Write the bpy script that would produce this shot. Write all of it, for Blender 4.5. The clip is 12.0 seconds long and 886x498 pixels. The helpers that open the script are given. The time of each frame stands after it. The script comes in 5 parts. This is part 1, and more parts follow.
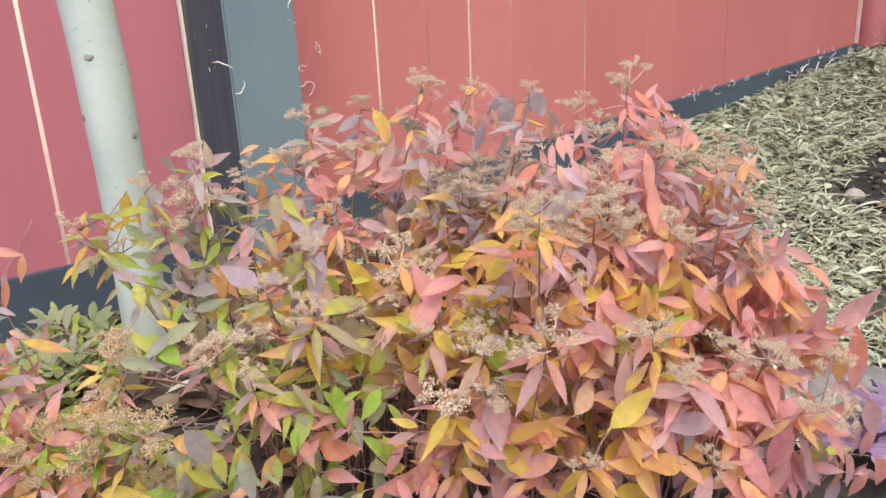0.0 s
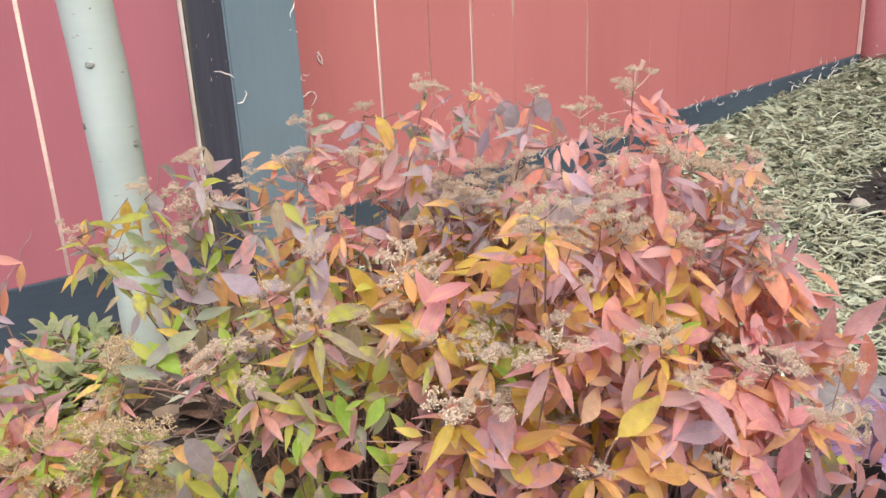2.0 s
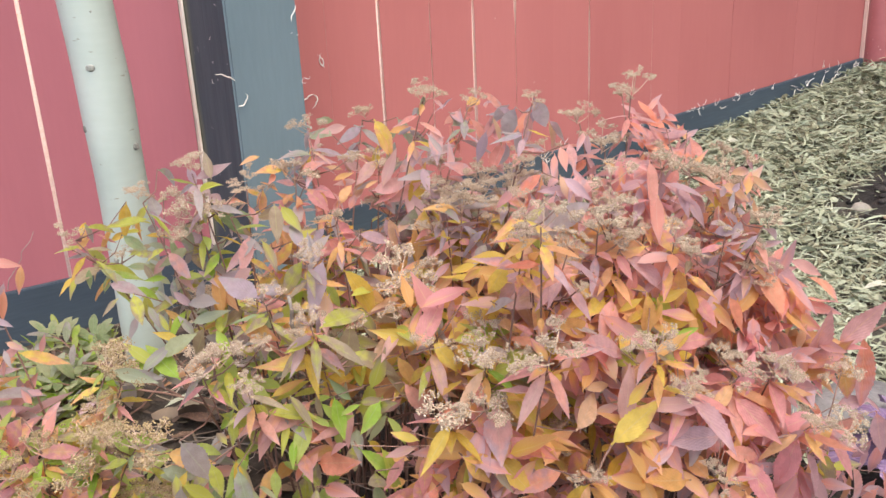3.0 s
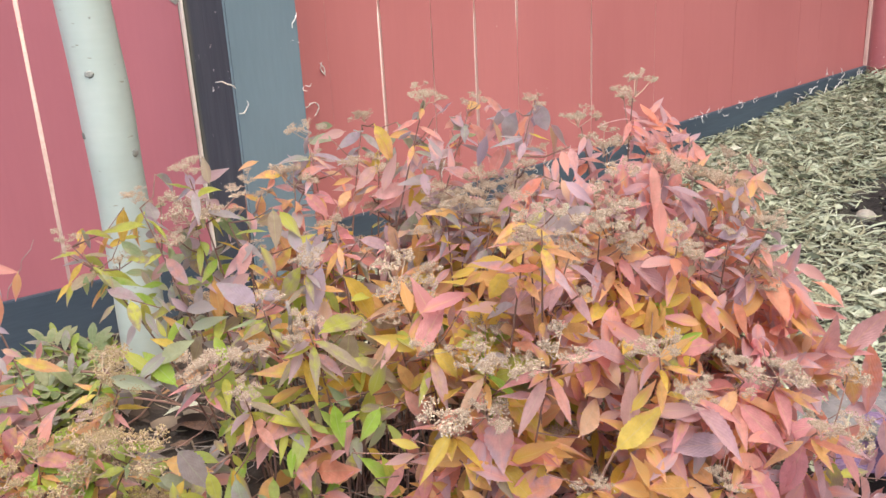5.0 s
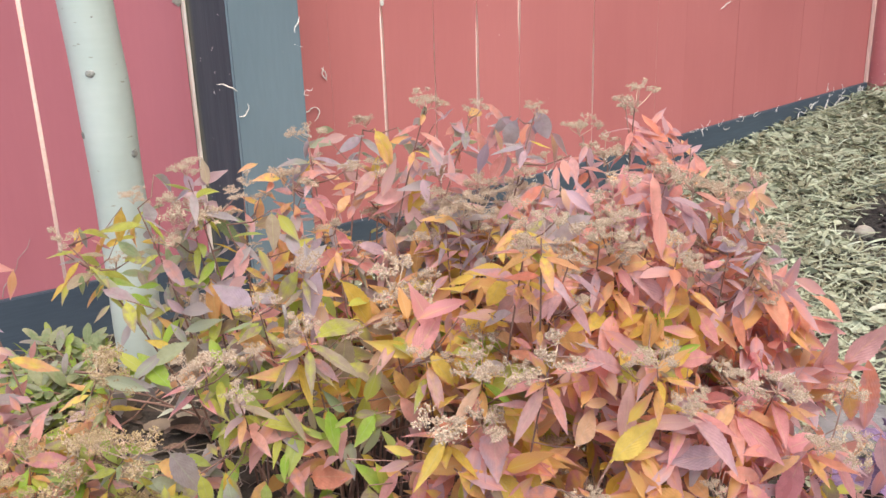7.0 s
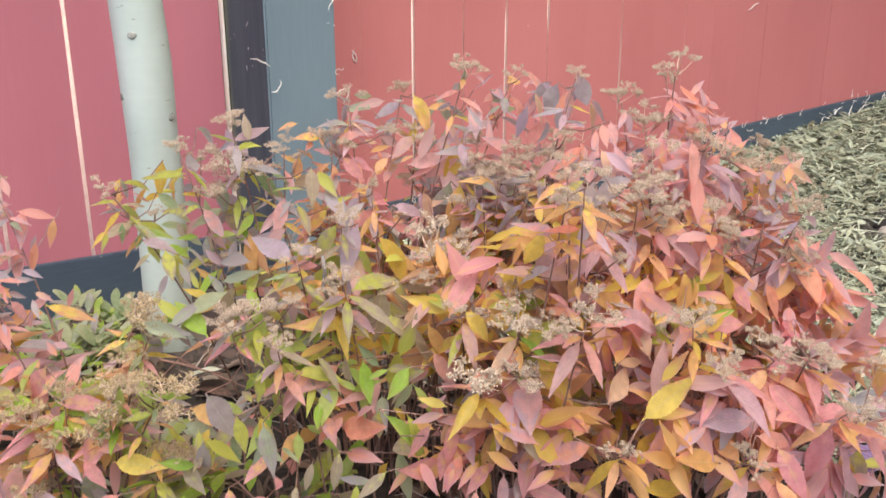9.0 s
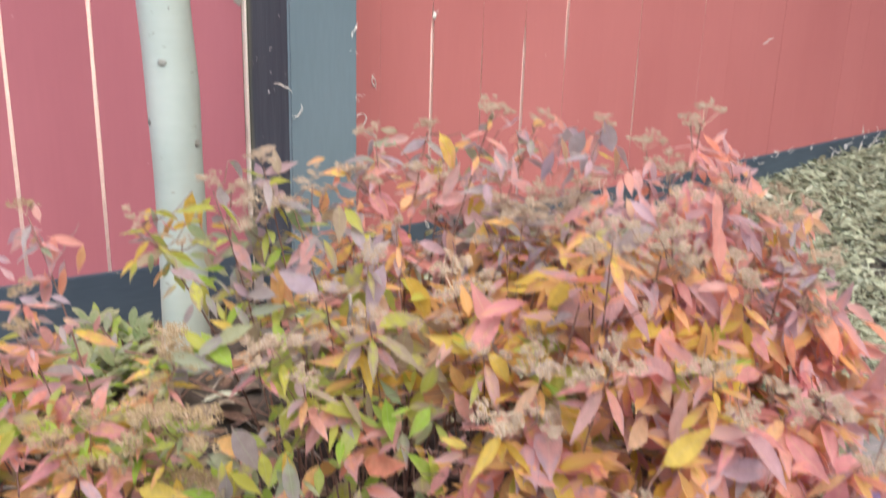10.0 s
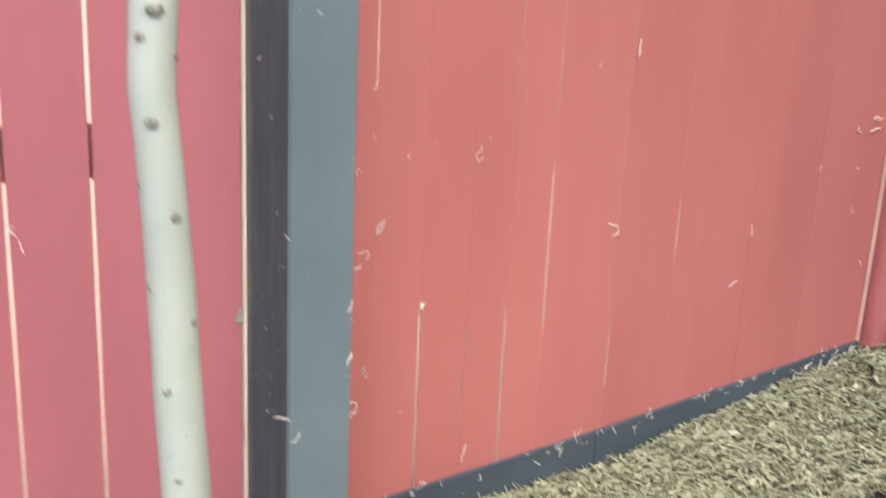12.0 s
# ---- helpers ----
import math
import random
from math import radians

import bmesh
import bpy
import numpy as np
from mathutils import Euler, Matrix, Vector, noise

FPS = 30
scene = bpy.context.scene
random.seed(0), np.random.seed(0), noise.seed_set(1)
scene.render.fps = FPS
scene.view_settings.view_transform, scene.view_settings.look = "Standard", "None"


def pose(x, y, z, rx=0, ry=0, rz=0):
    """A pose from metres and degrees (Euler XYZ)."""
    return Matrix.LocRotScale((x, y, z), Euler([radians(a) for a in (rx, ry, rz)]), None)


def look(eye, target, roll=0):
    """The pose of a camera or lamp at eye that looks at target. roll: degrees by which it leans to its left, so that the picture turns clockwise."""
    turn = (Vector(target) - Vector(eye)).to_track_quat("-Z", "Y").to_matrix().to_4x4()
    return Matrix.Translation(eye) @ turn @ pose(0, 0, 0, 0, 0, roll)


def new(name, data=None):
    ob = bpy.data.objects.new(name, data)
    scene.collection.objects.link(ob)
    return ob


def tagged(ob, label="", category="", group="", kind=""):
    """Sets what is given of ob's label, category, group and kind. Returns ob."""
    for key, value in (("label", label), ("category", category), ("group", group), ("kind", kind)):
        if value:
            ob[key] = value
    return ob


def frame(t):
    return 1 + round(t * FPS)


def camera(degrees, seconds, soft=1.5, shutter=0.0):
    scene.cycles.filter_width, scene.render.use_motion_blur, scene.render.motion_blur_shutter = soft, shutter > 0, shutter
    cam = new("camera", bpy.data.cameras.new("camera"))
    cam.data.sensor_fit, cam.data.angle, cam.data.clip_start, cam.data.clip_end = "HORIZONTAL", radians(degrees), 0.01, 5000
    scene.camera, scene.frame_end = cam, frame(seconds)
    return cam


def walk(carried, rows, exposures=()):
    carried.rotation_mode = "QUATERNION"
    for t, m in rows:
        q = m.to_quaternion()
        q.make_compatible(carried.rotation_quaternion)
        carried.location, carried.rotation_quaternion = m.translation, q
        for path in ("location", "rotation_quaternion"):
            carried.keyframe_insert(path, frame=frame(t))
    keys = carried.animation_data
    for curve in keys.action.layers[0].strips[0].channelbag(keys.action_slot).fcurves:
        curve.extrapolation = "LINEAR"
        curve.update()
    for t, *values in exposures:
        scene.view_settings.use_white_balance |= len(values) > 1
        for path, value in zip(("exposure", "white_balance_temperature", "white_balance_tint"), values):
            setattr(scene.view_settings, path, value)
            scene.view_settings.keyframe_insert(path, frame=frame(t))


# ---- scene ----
cam = camera(51.1, 12.0, soft=1.5, shutter=0.5)
PATH = [
    (0, (-0.604, -1.814, 0.706), (0.408, -0.242, -0.004), -2.9),
    (0.5, (-0.609, -1.811, 0.698), (0.413, -0.238, 0.003), -3.1),
    (1, (-0.607, -1.81, 0.702), (0.412, -0.237, 0.004), -2.9),
    (1.5, (-0.604, -1.806, 0.7), (0.413, -0.23, 0.009), -2.9),
    (2, (-0.602, -1.805, 0.695), (0.415, -0.223, 0.013), -3.0),
    (2.5, (-0.596, -1.806, 0.695), (0.414, -0.218, 0.017), -3.0),
    (3, (-0.596, -1.809, 0.698), (0.414, -0.222, 0.02), -2.9),
    (5, (-0.589, -1.804, 0.688), (0.42, -0.206, 0.033), -3.1),
    (5.5, (-0.586, -1.8, 0.685), (0.423, -0.201, 0.034), -3.1),
    (6, (-0.581, -1.805, 0.683), (0.423, -0.2, 0.041), -3.0),
    (6.5, (-0.585, -1.798, 0.693), (0.428, -0.201, 0.044), -2.4),
    (8.5, (-0.608, -1.813, 0.64), (0.393, -0.186, 0.048), -0.8),
    (9, (-0.625, -1.806, 0.64), (0.377, -0.19, 0.02), -0.1),
    (9.5, (-0.632, -1.808, 0.647), (0.353, -0.196, -0.012), 0.6),
    (10, (-0.649, -1.798, 0.672), (0.354, -0.174, 0.077), 1.7),
    (10.2, (-0.621, -1.783, 0.729), (0.361, -0.125, 0.193), 1.1),
    (10.5, (-0.623, -1.81, 0.753), (0.347, -0.097, 0.399), 0.3),
    (10.8, (-0.644, -1.811, 0.758), (0.37, -0.105, 0.507), 0.3),
    (11, (-0.65, -1.797, 0.79), (0.394, -0.114, 0.519), 0.7),
    (11.2, (-0.64, -1.803, 0.821), (0.423, -0.136, 0.521), 0.1),
    (11.5, (-0.638, -1.818, 0.94), (0.45, -0.185, 0.554), 2.4),
    (11.7, (-0.65, -1.787, 1.037), (0.45, -0.175, 0.6), 2.9),
    (12, (-0.683, -1.747, 1.213), (0.388, -0.129, 0.727), 2.7),
]
walk(cam, [(t, look(eye, target, roll)) for t, eye, target, roll in PATH], [(0.0, 1.69, 6850, 10), (9.8, 1.69, 6800, 10), (10.5, 1.67, 6650, 10), (11.4, 1.71, 7350, 10), (12.0, 1.77, 7200, 10)])

# ---- world, sun, exposure ----
world = bpy.data.worlds.new("sky")
scene.world = world
world.use_nodes = True
wn = world.node_tree.nodes
sky = wn.new("ShaderNodeTexSky")
sky.sky_type = "NISHITA"
sky.sun_disc = False
SUN_ELEV, SUN_AZ = 69.0, 178.0          # degrees; azimuth from +y towards +x
sky.sun_elevation, sky.sun_rotation = radians(SUN_ELEV), radians(SUN_AZ)
sky.air_density, sky.dust_density, sky.ozone_density = 1.0, 2.5, 1.0
world.node_tree.links.new(sky.outputs[0], wn["Background"].inputs[0])
wn["Background"].inputs[1].default_value = 0.15
sun_data = bpy.data.lights.new("sun", "SUN")
sun_data.energy, sun_data.angle, sun_data.color = 1.45, radians(75), (1.0, 0.945, 0.86)
sun = new("sun", sun_data)
az, el = radians(SUN_AZ), radians(SUN_ELEV)
to_sun = Vector((math.sin(az) * math.cos(el), math.cos(az) * math.cos(el), math.sin(el)))
sun.matrix_world = look(to_sun * 30, (0, 0, 0))


# ---- materials ----
def material(name):
    m = bpy.data.materials.new(name)
    m.use_nodes = True
    return m, m.node_tree.nodes, m.node_tree.links, m.node_tree.nodes["Principled BSDF"]


def noise_node(nodes, links, scale, detail=3.0, stretch=(1, 1, 1), rough=0.55, coord="Object"):
    tc = nodes.new("ShaderNodeTexCoord")
    mp = nodes.new("ShaderNodeMapping")
    mp.inputs["Scale"].default_value = stretch
    nz = nodes.new("ShaderNodeTexNoise")
    nz.inputs["Scale"].default_value, nz.inputs["Detail"].default_value, nz.inputs["Roughness"].default_value = scale, detail, rough
    links.new(tc.outputs[coord], mp.inputs[0])
    links.new(mp.outputs[0], nz.inputs["Vector"])
    return nz.outputs["Fac"]


def ramp(nodes, links, fac, stops):
    r = nodes.new("ShaderNodeValToRGB")
    while len(r.color_ramp.elements) < len(stops):
        r.color_ramp.elements.new(0.5)
    for e, (p, c) in zip(r.color_ramp.elements, stops):
        e.position, e.color = p, (*c, 1)
    links.new(fac, r.inputs[0])
    return r.outputs[0]


def mix(nodes, links, fac, a, b, mode="MIX"):
    n = nodes.new("ShaderNodeMix")
    n.data_type, n.blend_type = "RGBA", mode
    for sock, v in ((n.inputs[0], fac), (n.inputs[6], a), (n.inputs[7], b)):
        if isinstance(v, (int, float)):
            sock.default_value = v
        elif isinstance(v, tuple):
            sock.default_value = (*v, 1)
        else:
            links.new(v, sock)
    return n.outputs[2]


def calc(nodes, links, op, a, b=0.0, c=0.0):
    n = nodes.new("ShaderNodeMath")
    n.operation = op
    for sock, v in zip(n.inputs, (a, b, c)):
        if isinstance(v, (int, float)):
            sock.default_value = v
        else:
            links.new(v, sock)
    return n.outputs[0]


def bump(nodes, links, bsdf, height, strength, distance):
    b = nodes.new("ShaderNodeBump")
    b.inputs["Strength"].default_value, b.inputs["Distance"].default_value = strength, distance
    links.new(height, b.inputs["Height"])
    links.new(b.outputs[0], bsdf.inputs["Normal"])


def surface(name, stops, scale, rough=0.7, stretch=(1, 1, 1), fine=120, fine_stretch=(1, 1, 1), relief=0.3, depth=0.002, speck=None, spread=0.0, gloss=0.5, bright=0.12, worn=None):
    """A colour that drifts over scale, with finer grain and relief; speck: (colour, scale, threshold); worn: (colour, y where the paint is rubbed off)."""
    m, n, l, b = material(name)
    big = noise_node(n, l, scale, 4, stretch)
    if spread:
        r = n.new("ShaderNodeObjectInfo").outputs["Random"]
        big = calc(n, l, "ADD", big, calc(n, l, "MULTIPLY", calc(n, l, "SUBTRACT", r, 0.5), spread))
    col = ramp(n, l, big, stops)
    small = noise_node(n, l, fine, 4, fine_stretch)
    g = ramp(n, l, small, [(0.3, (1 - bright,) * 3), (0.7, (1 + bright,) * 3)])
    col = mix(n, l, 1.0, col, g, "MULTIPLY")
    if speck:
        f = ramp(n, l, noise_node(n, l, speck[1], 2), [(speck[2], (0, 0, 0)), (speck[2] + 0.02, (1, 1, 1))])
        col = mix(n, l, f, col, speck[0])
    if worn:
        place = n.new("ShaderNodeSeparateXYZ")
        l.new(n.new("ShaderNodeTexCoord").outputs["Object"], place.inputs[0])
        edge = calc(n, l, "SUBTRACT", place.outputs[1], worn[1])
        edge = calc(n, l, "MULTIPLY_ADD", calc(n, l, "SUBTRACT", noise_node(n, l, 7, 4, (1, 1, 0.5)), 0.5), 0.055, edge)
        edge = calc(n, l, "MULTIPLY_ADD", calc(n, l, "SUBTRACT", small, 0.5), 0.02, edge)
        col = mix(n, l, ramp(n, l, edge, [(0.0, (0, 0, 0)), (0.022, (0.8, 0.8, 0.8))]), col, worn[0])
    l.new(col, b.inputs["Base Color"])
    b.inputs["Roughness"].default_value = rough
    b.inputs["Specular IOR Level"].default_value = gloss
    bump(n, l, b, small, relief, depth)
    return m


RED = surface("red_paint", [(0.3, (0.436, 0.139, 0.129)), (0.5, (0.472, 0.156, 0.143)), (0.75, (0.508, 0.174, 0.159))], 2.2, 0.62, gloss=0.25,
              stretch=(1, 1, 0.35), fine=60, fine_stretch=(2, 2, 0.15), relief=0.05, depth=0.0006, speck=((0.60, 0.32, 0.29), 55, 0.755), spread=0.12, bright=0.015)
RED_LEFT = surface("crimson_paint", [(0.3, (0.402, 0.130, 0.150)), (0.5, (0.435, 0.145, 0.165)), (0.75, (0.467, 0.162, 0.182))], 2.2, 0.62, gloss=0.25,
              stretch=(1, 1, 0.35), fine=60, fine_stretch=(2, 2, 0.15), relief=0.05, depth=0.0006, speck=((0.582, 0.298, 0.328), 55, 0.755), spread=0.12, bright=0.015)
SLATE = surface("slate_paint", [(0.3, (0.112, 0.160, 0.182)), (0.7, (0.157, 0.209, 0.231))], 3, 0.55, stretch=(1, 1, 0.4), fine=70,
                fine_stretch=(2, 2, 0.25), relief=0.05, depth=0.0006, speck=((0.30, 0.31, 0.30), 70, 0.76), bright=0.035)
POST_SIDE = surface("post_side_charcoal", [(0.3, (0.056, 0.072, 0.084)), (0.6, (0.074, 0.094, 0.106)), (0.85, (0.112, 0.132, 0.140))], 9, 0.6, stretch=(1, 3, 0.3), fine=60, fine_stretch=(3, 3, 0.2), relief=0.4, depth=0.0015, speck=((0.435, 0.420, 0.419), 75, 0.74), bright=0.10, gloss=0.15, worn=((0.20, 0.195, 0.130), -0.034))
KICK = surface("kickboard_paint", [(0.3, (0.042, 0.060, 0.081)), (0.7, (0.064, 0.087, 0.108))], 5, 0.6, stretch=(0.4, 1, 1), fine=90,
               fine_stretch=(0.2, 2, 2), relief=0.4, depth=0.0012, speck=((0.26, 0.25, 0.22), 60, 0.74), bright=0.1)
PALE_CREAM = surface("pale_cream", [(0.3, (0.52, 0.42, 0.33)), (0.42, (0.78, 0.67, 0.54)), (0.7, (0.87, 0.79, 0.68))], 14, 0.8, stretch=(1, 1, 0.3), fine=120, fine_stretch=(2, 2, 0.1), relief=0.3)
PALE_EDGE = surface("pale_board_edge", [(0.3, (0.62, 0.40, 0.33)), (0.7, (0.74, 0.52, 0.44))], 9, 0.8, stretch=(1, 1, 0.2), fine=100, fine_stretch=(2, 2, 0.2), relief=0.2)
BACKDROP = surface("peach_backdrop", [(0.3, (0.65, 0.38, 0.32)), (0.7, (0.75, 0.47, 0.40))], 3, 0.9, fine=90, relief=0.5, depth=0.003)
RED_STEEL = surface("red_enamel", [(0.3, (0.40, 0.125, 0.13)), (0.7, (0.47, 0.16, 0.16))], 6, 0.3, fine=80, relief=0.05, depth=0.0005, bright=0.04, speck=((0.62, 0.36, 0.34), 60, 0.72))
LIGHT_BLOCK = surface("dark_blocker", [(0.3, (0.085, 0.070, 0.060)), (0.7, (0.12, 0.10, 0.085))], 2, 0.9, fine=60, relief=0.5, depth=0.004)
CHARCOAL = surface("charcoal_paint", [(0.3, (0.045, 0.05, 0.05)), (0.7, (0.075, 0.08, 0.08))], 4, 0.6, fine=90, fine_stretch=(3, 3, 0.2))
IRON = surface("rusty_iron", [(0.35, (0.03, 0.03, 0.03)), (0.7, (0.09, 0.06, 0.045))], 40, 0.55, fine=200)
TWIG = surface("twig_bark", [(0.3, (0.135, 0.068, 0.052)), (0.7, (0.27, 0.150, 0.115))], 30, 0.7, fine=300, relief=0.4, spread=0.3)
STALK = surface("dry_stalk", [(0.3, (0.42, 0.28, 0.20)), (0.7, (0.58, 0.44, 0.32))], 40, 0.8, fine=300, relief=0.2, spread=0.3)
DRY_TWIG = surface("dry_twig", [(0.3, (0.22, 0.18, 0.15)), (0.7, (0.42, 0.36, 0.31))], 30, 0.8, fine=300, relief=0.4, spread=0.3)
STONE = surface("dark_stone", [(0.3, (0.10, 0.10, 0.105)), (0.7, (0.22, 0.21, 0.21))], 18, 0.75, fine=120, relief=0.6, depth=0.004, spread=0.4)
CLOD = surface("soil_clod", [(0.3, (0.014, 0.011, 0.010)), (0.7, (0.055, 0.047, 0.041))], 60, 0.95, fine=200, relief=0.8, depth=0.004, spread=0.4)
PALE_STONE = surface("pale_stone", [(0.3, (0.252, 0.222, 0.180)), (0.7, (0.372, 0.336, 0.282))], 25, 0.8, fine=150, relief=0.6, depth=0.003)
SHRED = surface("pale_shred", [(0.3, (0.66, 0.60, 0.53)), (0.7, (0.86, 0.83, 0.77))], 60, 0.8, fine=300, relief=0.3, spread=0.5)
KNOT = surface("knot_bark", [(0.35, (0.13, 0.128, 0.112)), (0.62, (0.34, 0.34, 0.295))], 140, 0.85, fine=260, relief=0.8, depth=0.003)
DEAD = surface("dead_leaf", [(0.25, (0.10, 0.055, 0.038)), (0.5, (0.18, 0.105, 0.07)), (0.75, (0.28, 0.20, 0.13))], 14, 0.7, fine=120, relief=0.5, spread=0.9)
PALE_LEAF = surface("pale_leaf", [(0.3, (0.336, 0.360, 0.264)), (0.7, (0.480, 0.480, 0.376))], 30, 0.75, fine=140, relief=0.4, spread=0.4)


def bark():
    m, n, l, b = material("aspen_bark")
    col = ramp(n, l, noise_node(n, l, 7, 4, (1, 1, 0.6)), [(0.3, (0.34, 0.385, 0.34)), (0.55, (0.415, 0.47, 0.415)), (0.75, (0.475, 0.52, 0.465))])
    rings = noise_node(n, l, 40, 3, (0.6, 0.6, 3.0))
    col = mix(n, l, 1.0, col, ramp(n, l, rings, [(0.3, (0.975, 0.975, 0.97)), (0.7, (1.015, 1.015, 1.015))]), "MULTIPLY")
    fleck = ramp(n, l, noise_node(n, l, 75, 2, (0.5, 0.5, 1.6)), [(0.70, (0, 0, 0)), (0.74, (1, 1, 1))])
    col = mix(n, l, fleck, col, (0.27, 0.27, 0.21))
    l.new(col, b.inputs["Base Color"])
    b.inputs["Roughness"].default_value = 0.6
    bump(n, l, b, rings, 0.08, 0.0008)
    return m


BARK = bark()


def soil():
    """Dark garden soil in the bed; beyond the fence a made-up pale peach yard brightens the gaps."""
    m, n, l, b = material("soil")
    clod = noise_node(n, l, 38, 6, rough=0.7)
    col = ramp(n, l, clod, [(0.3, (0.022, 0.017, 0.014)), (0.55, (0.055, 0.042, 0.033)), (0.8, (0.13, 0.105, 0.085))])
    fines = ramp(n, l, clod, [(0.3, (0.030, 0.026, 0.020)), (0.6, (0.075, 0.066, 0.050)), (0.8, (0.16, 0.14, 0.105))])
    sep = n.new("ShaderNodeSeparateXYZ")
    l.new(n.new("ShaderNodeTexCoord").outputs["Object"], sep.inputs[0])
    edge = calc(n, l, "ADD", sep.outputs[0], calc(n, l, "MULTIPLY", noise_node(n, l, 6, 3), 0.5))
    col = mix(n, l, ramp(n, l, edge, [(0.42, (0, 0, 0)), (0.62, (1, 1, 1))]), col, fines)
    rim = calc(n, l, "ADD", sep.outputs[1], calc(n, l, "MULTIPLY", noise_node(n, l, 3, 4), 0.9))
    loam = ramp(n, l, clod, [(0.3, (0.035, 0.030, 0.020)), (0.55, (0.075, 0.065, 0.042)), (0.8, (0.14, 0.12, 0.08))])
    col = mix(n, l, ramp(n, l, calc(n, l, "MULTIPLY_ADD", rim, 0.5, 1.0), [(0.38, (1, 1, 1)), (0.46, (0, 0, 0))]), col, loam)
    px = calc(n, l, "DIVIDE", calc(n, l, "SUBTRACT", sep.outputs[0], 1.5), 0.36)
    py = calc(n, l, "DIVIDE", calc(n, l, "ADD", sep.outputs[1], 0.78), 0.24)
    patch = calc(n, l, "ADD", calc(n, l, "MULTIPLY", px, px), calc(n, l, "MULTIPLY", py, py))
    dug = ramp(n, l, clod, [(0.35, (0.010, 0.008, 0.007)), (0.6, (0.030, 0.025, 0.022)), (0.8, (0.07, 0.06, 0.05))])
    col = mix(n, l, ramp(n, l, patch, [(0.75, (1, 1, 1)), (1.0, (0, 0, 0))]), col, dug)
    peach_yard = ramp(n, l, noise_node(n, l, 25, 5), [(0.3, (0.37, 0.245, 0.19)), (0.7, (0.47, 0.33, 0.265))])
    yard = ramp(n, l, calc(n, l, "MULTIPLY_ADD", sep.outputs[1], 1.0, 0.3), [(0.42, (0, 0, 0)), (0.55, (1, 1, 1))])
    l.new(mix(n, l, yard, col, peach_yard), b.inputs["Base Color"])
    b.inputs["Roughness"].default_value = 0.95
    bump(n, l, b, clod, 0.9, 0.012)
    return m


SOIL = soil()


def island_colours(name, stops, rough, fine):
    """Every loose piece of one mesh takes its own colour."""
    m, n, l, b = material(name)
    r = n.new("ShaderNodeNewGeometry").outputs["Random Per Island"]
    col = ramp(n, l, r, stops)
    col = mix(n, l, 1.0, col, ramp(n, l, noise_node(n, l, fine, 3), [(0.3, (0.8, 0.8, 0.8)), (0.7, (1.12, 1.12, 1.12))]), "MULTIPLY")
    l.new(col, b.inputs["Base Color"])
    b.inputs["Roughness"].default_value = rough
    return m


MULCH = island_colours("wood_shreds", [(0.0, (0.12, 0.105, 0.062)), (0.15, (0.235, 0.225, 0.140)), (0.38, (0.335, 0.355, 0.240)), (0.6, (0.385, 0.415, 0.290)), (0.85, (0.315, 0.340, 0.230)), (1.0, (0.50, 0.525, 0.40))], 0.85, 60)
SEED = island_colours("dry_seeds", [(0.0, (0.290, 0.198, 0.131)), (0.3, (0.397, 0.295, 0.204)), (0.7, (0.474, 0.373, 0.266)), (1.0, (0.581, 0.484, 0.367))], 0.8, 200)
SEED_YELLOW = island_colours("ochre_seeds", [(0.0, (0.213, 0.135, 0.068)), (0.3, (0.319, 0.228, 0.111)), (0.7, (0.397, 0.295, 0.150)), (1.0, (0.484, 0.387, 0.242))], 0.8, 200)
LITTER = island_colours("leaf_litter", [(0.0, (0.05, 0.032, 0.026)), (0.4, (0.11, 0.072, 0.054)), (0.75, (0.19, 0.14, 0.10)), (1.0, (0.34, 0.28, 0.21))], 0.85, 60)


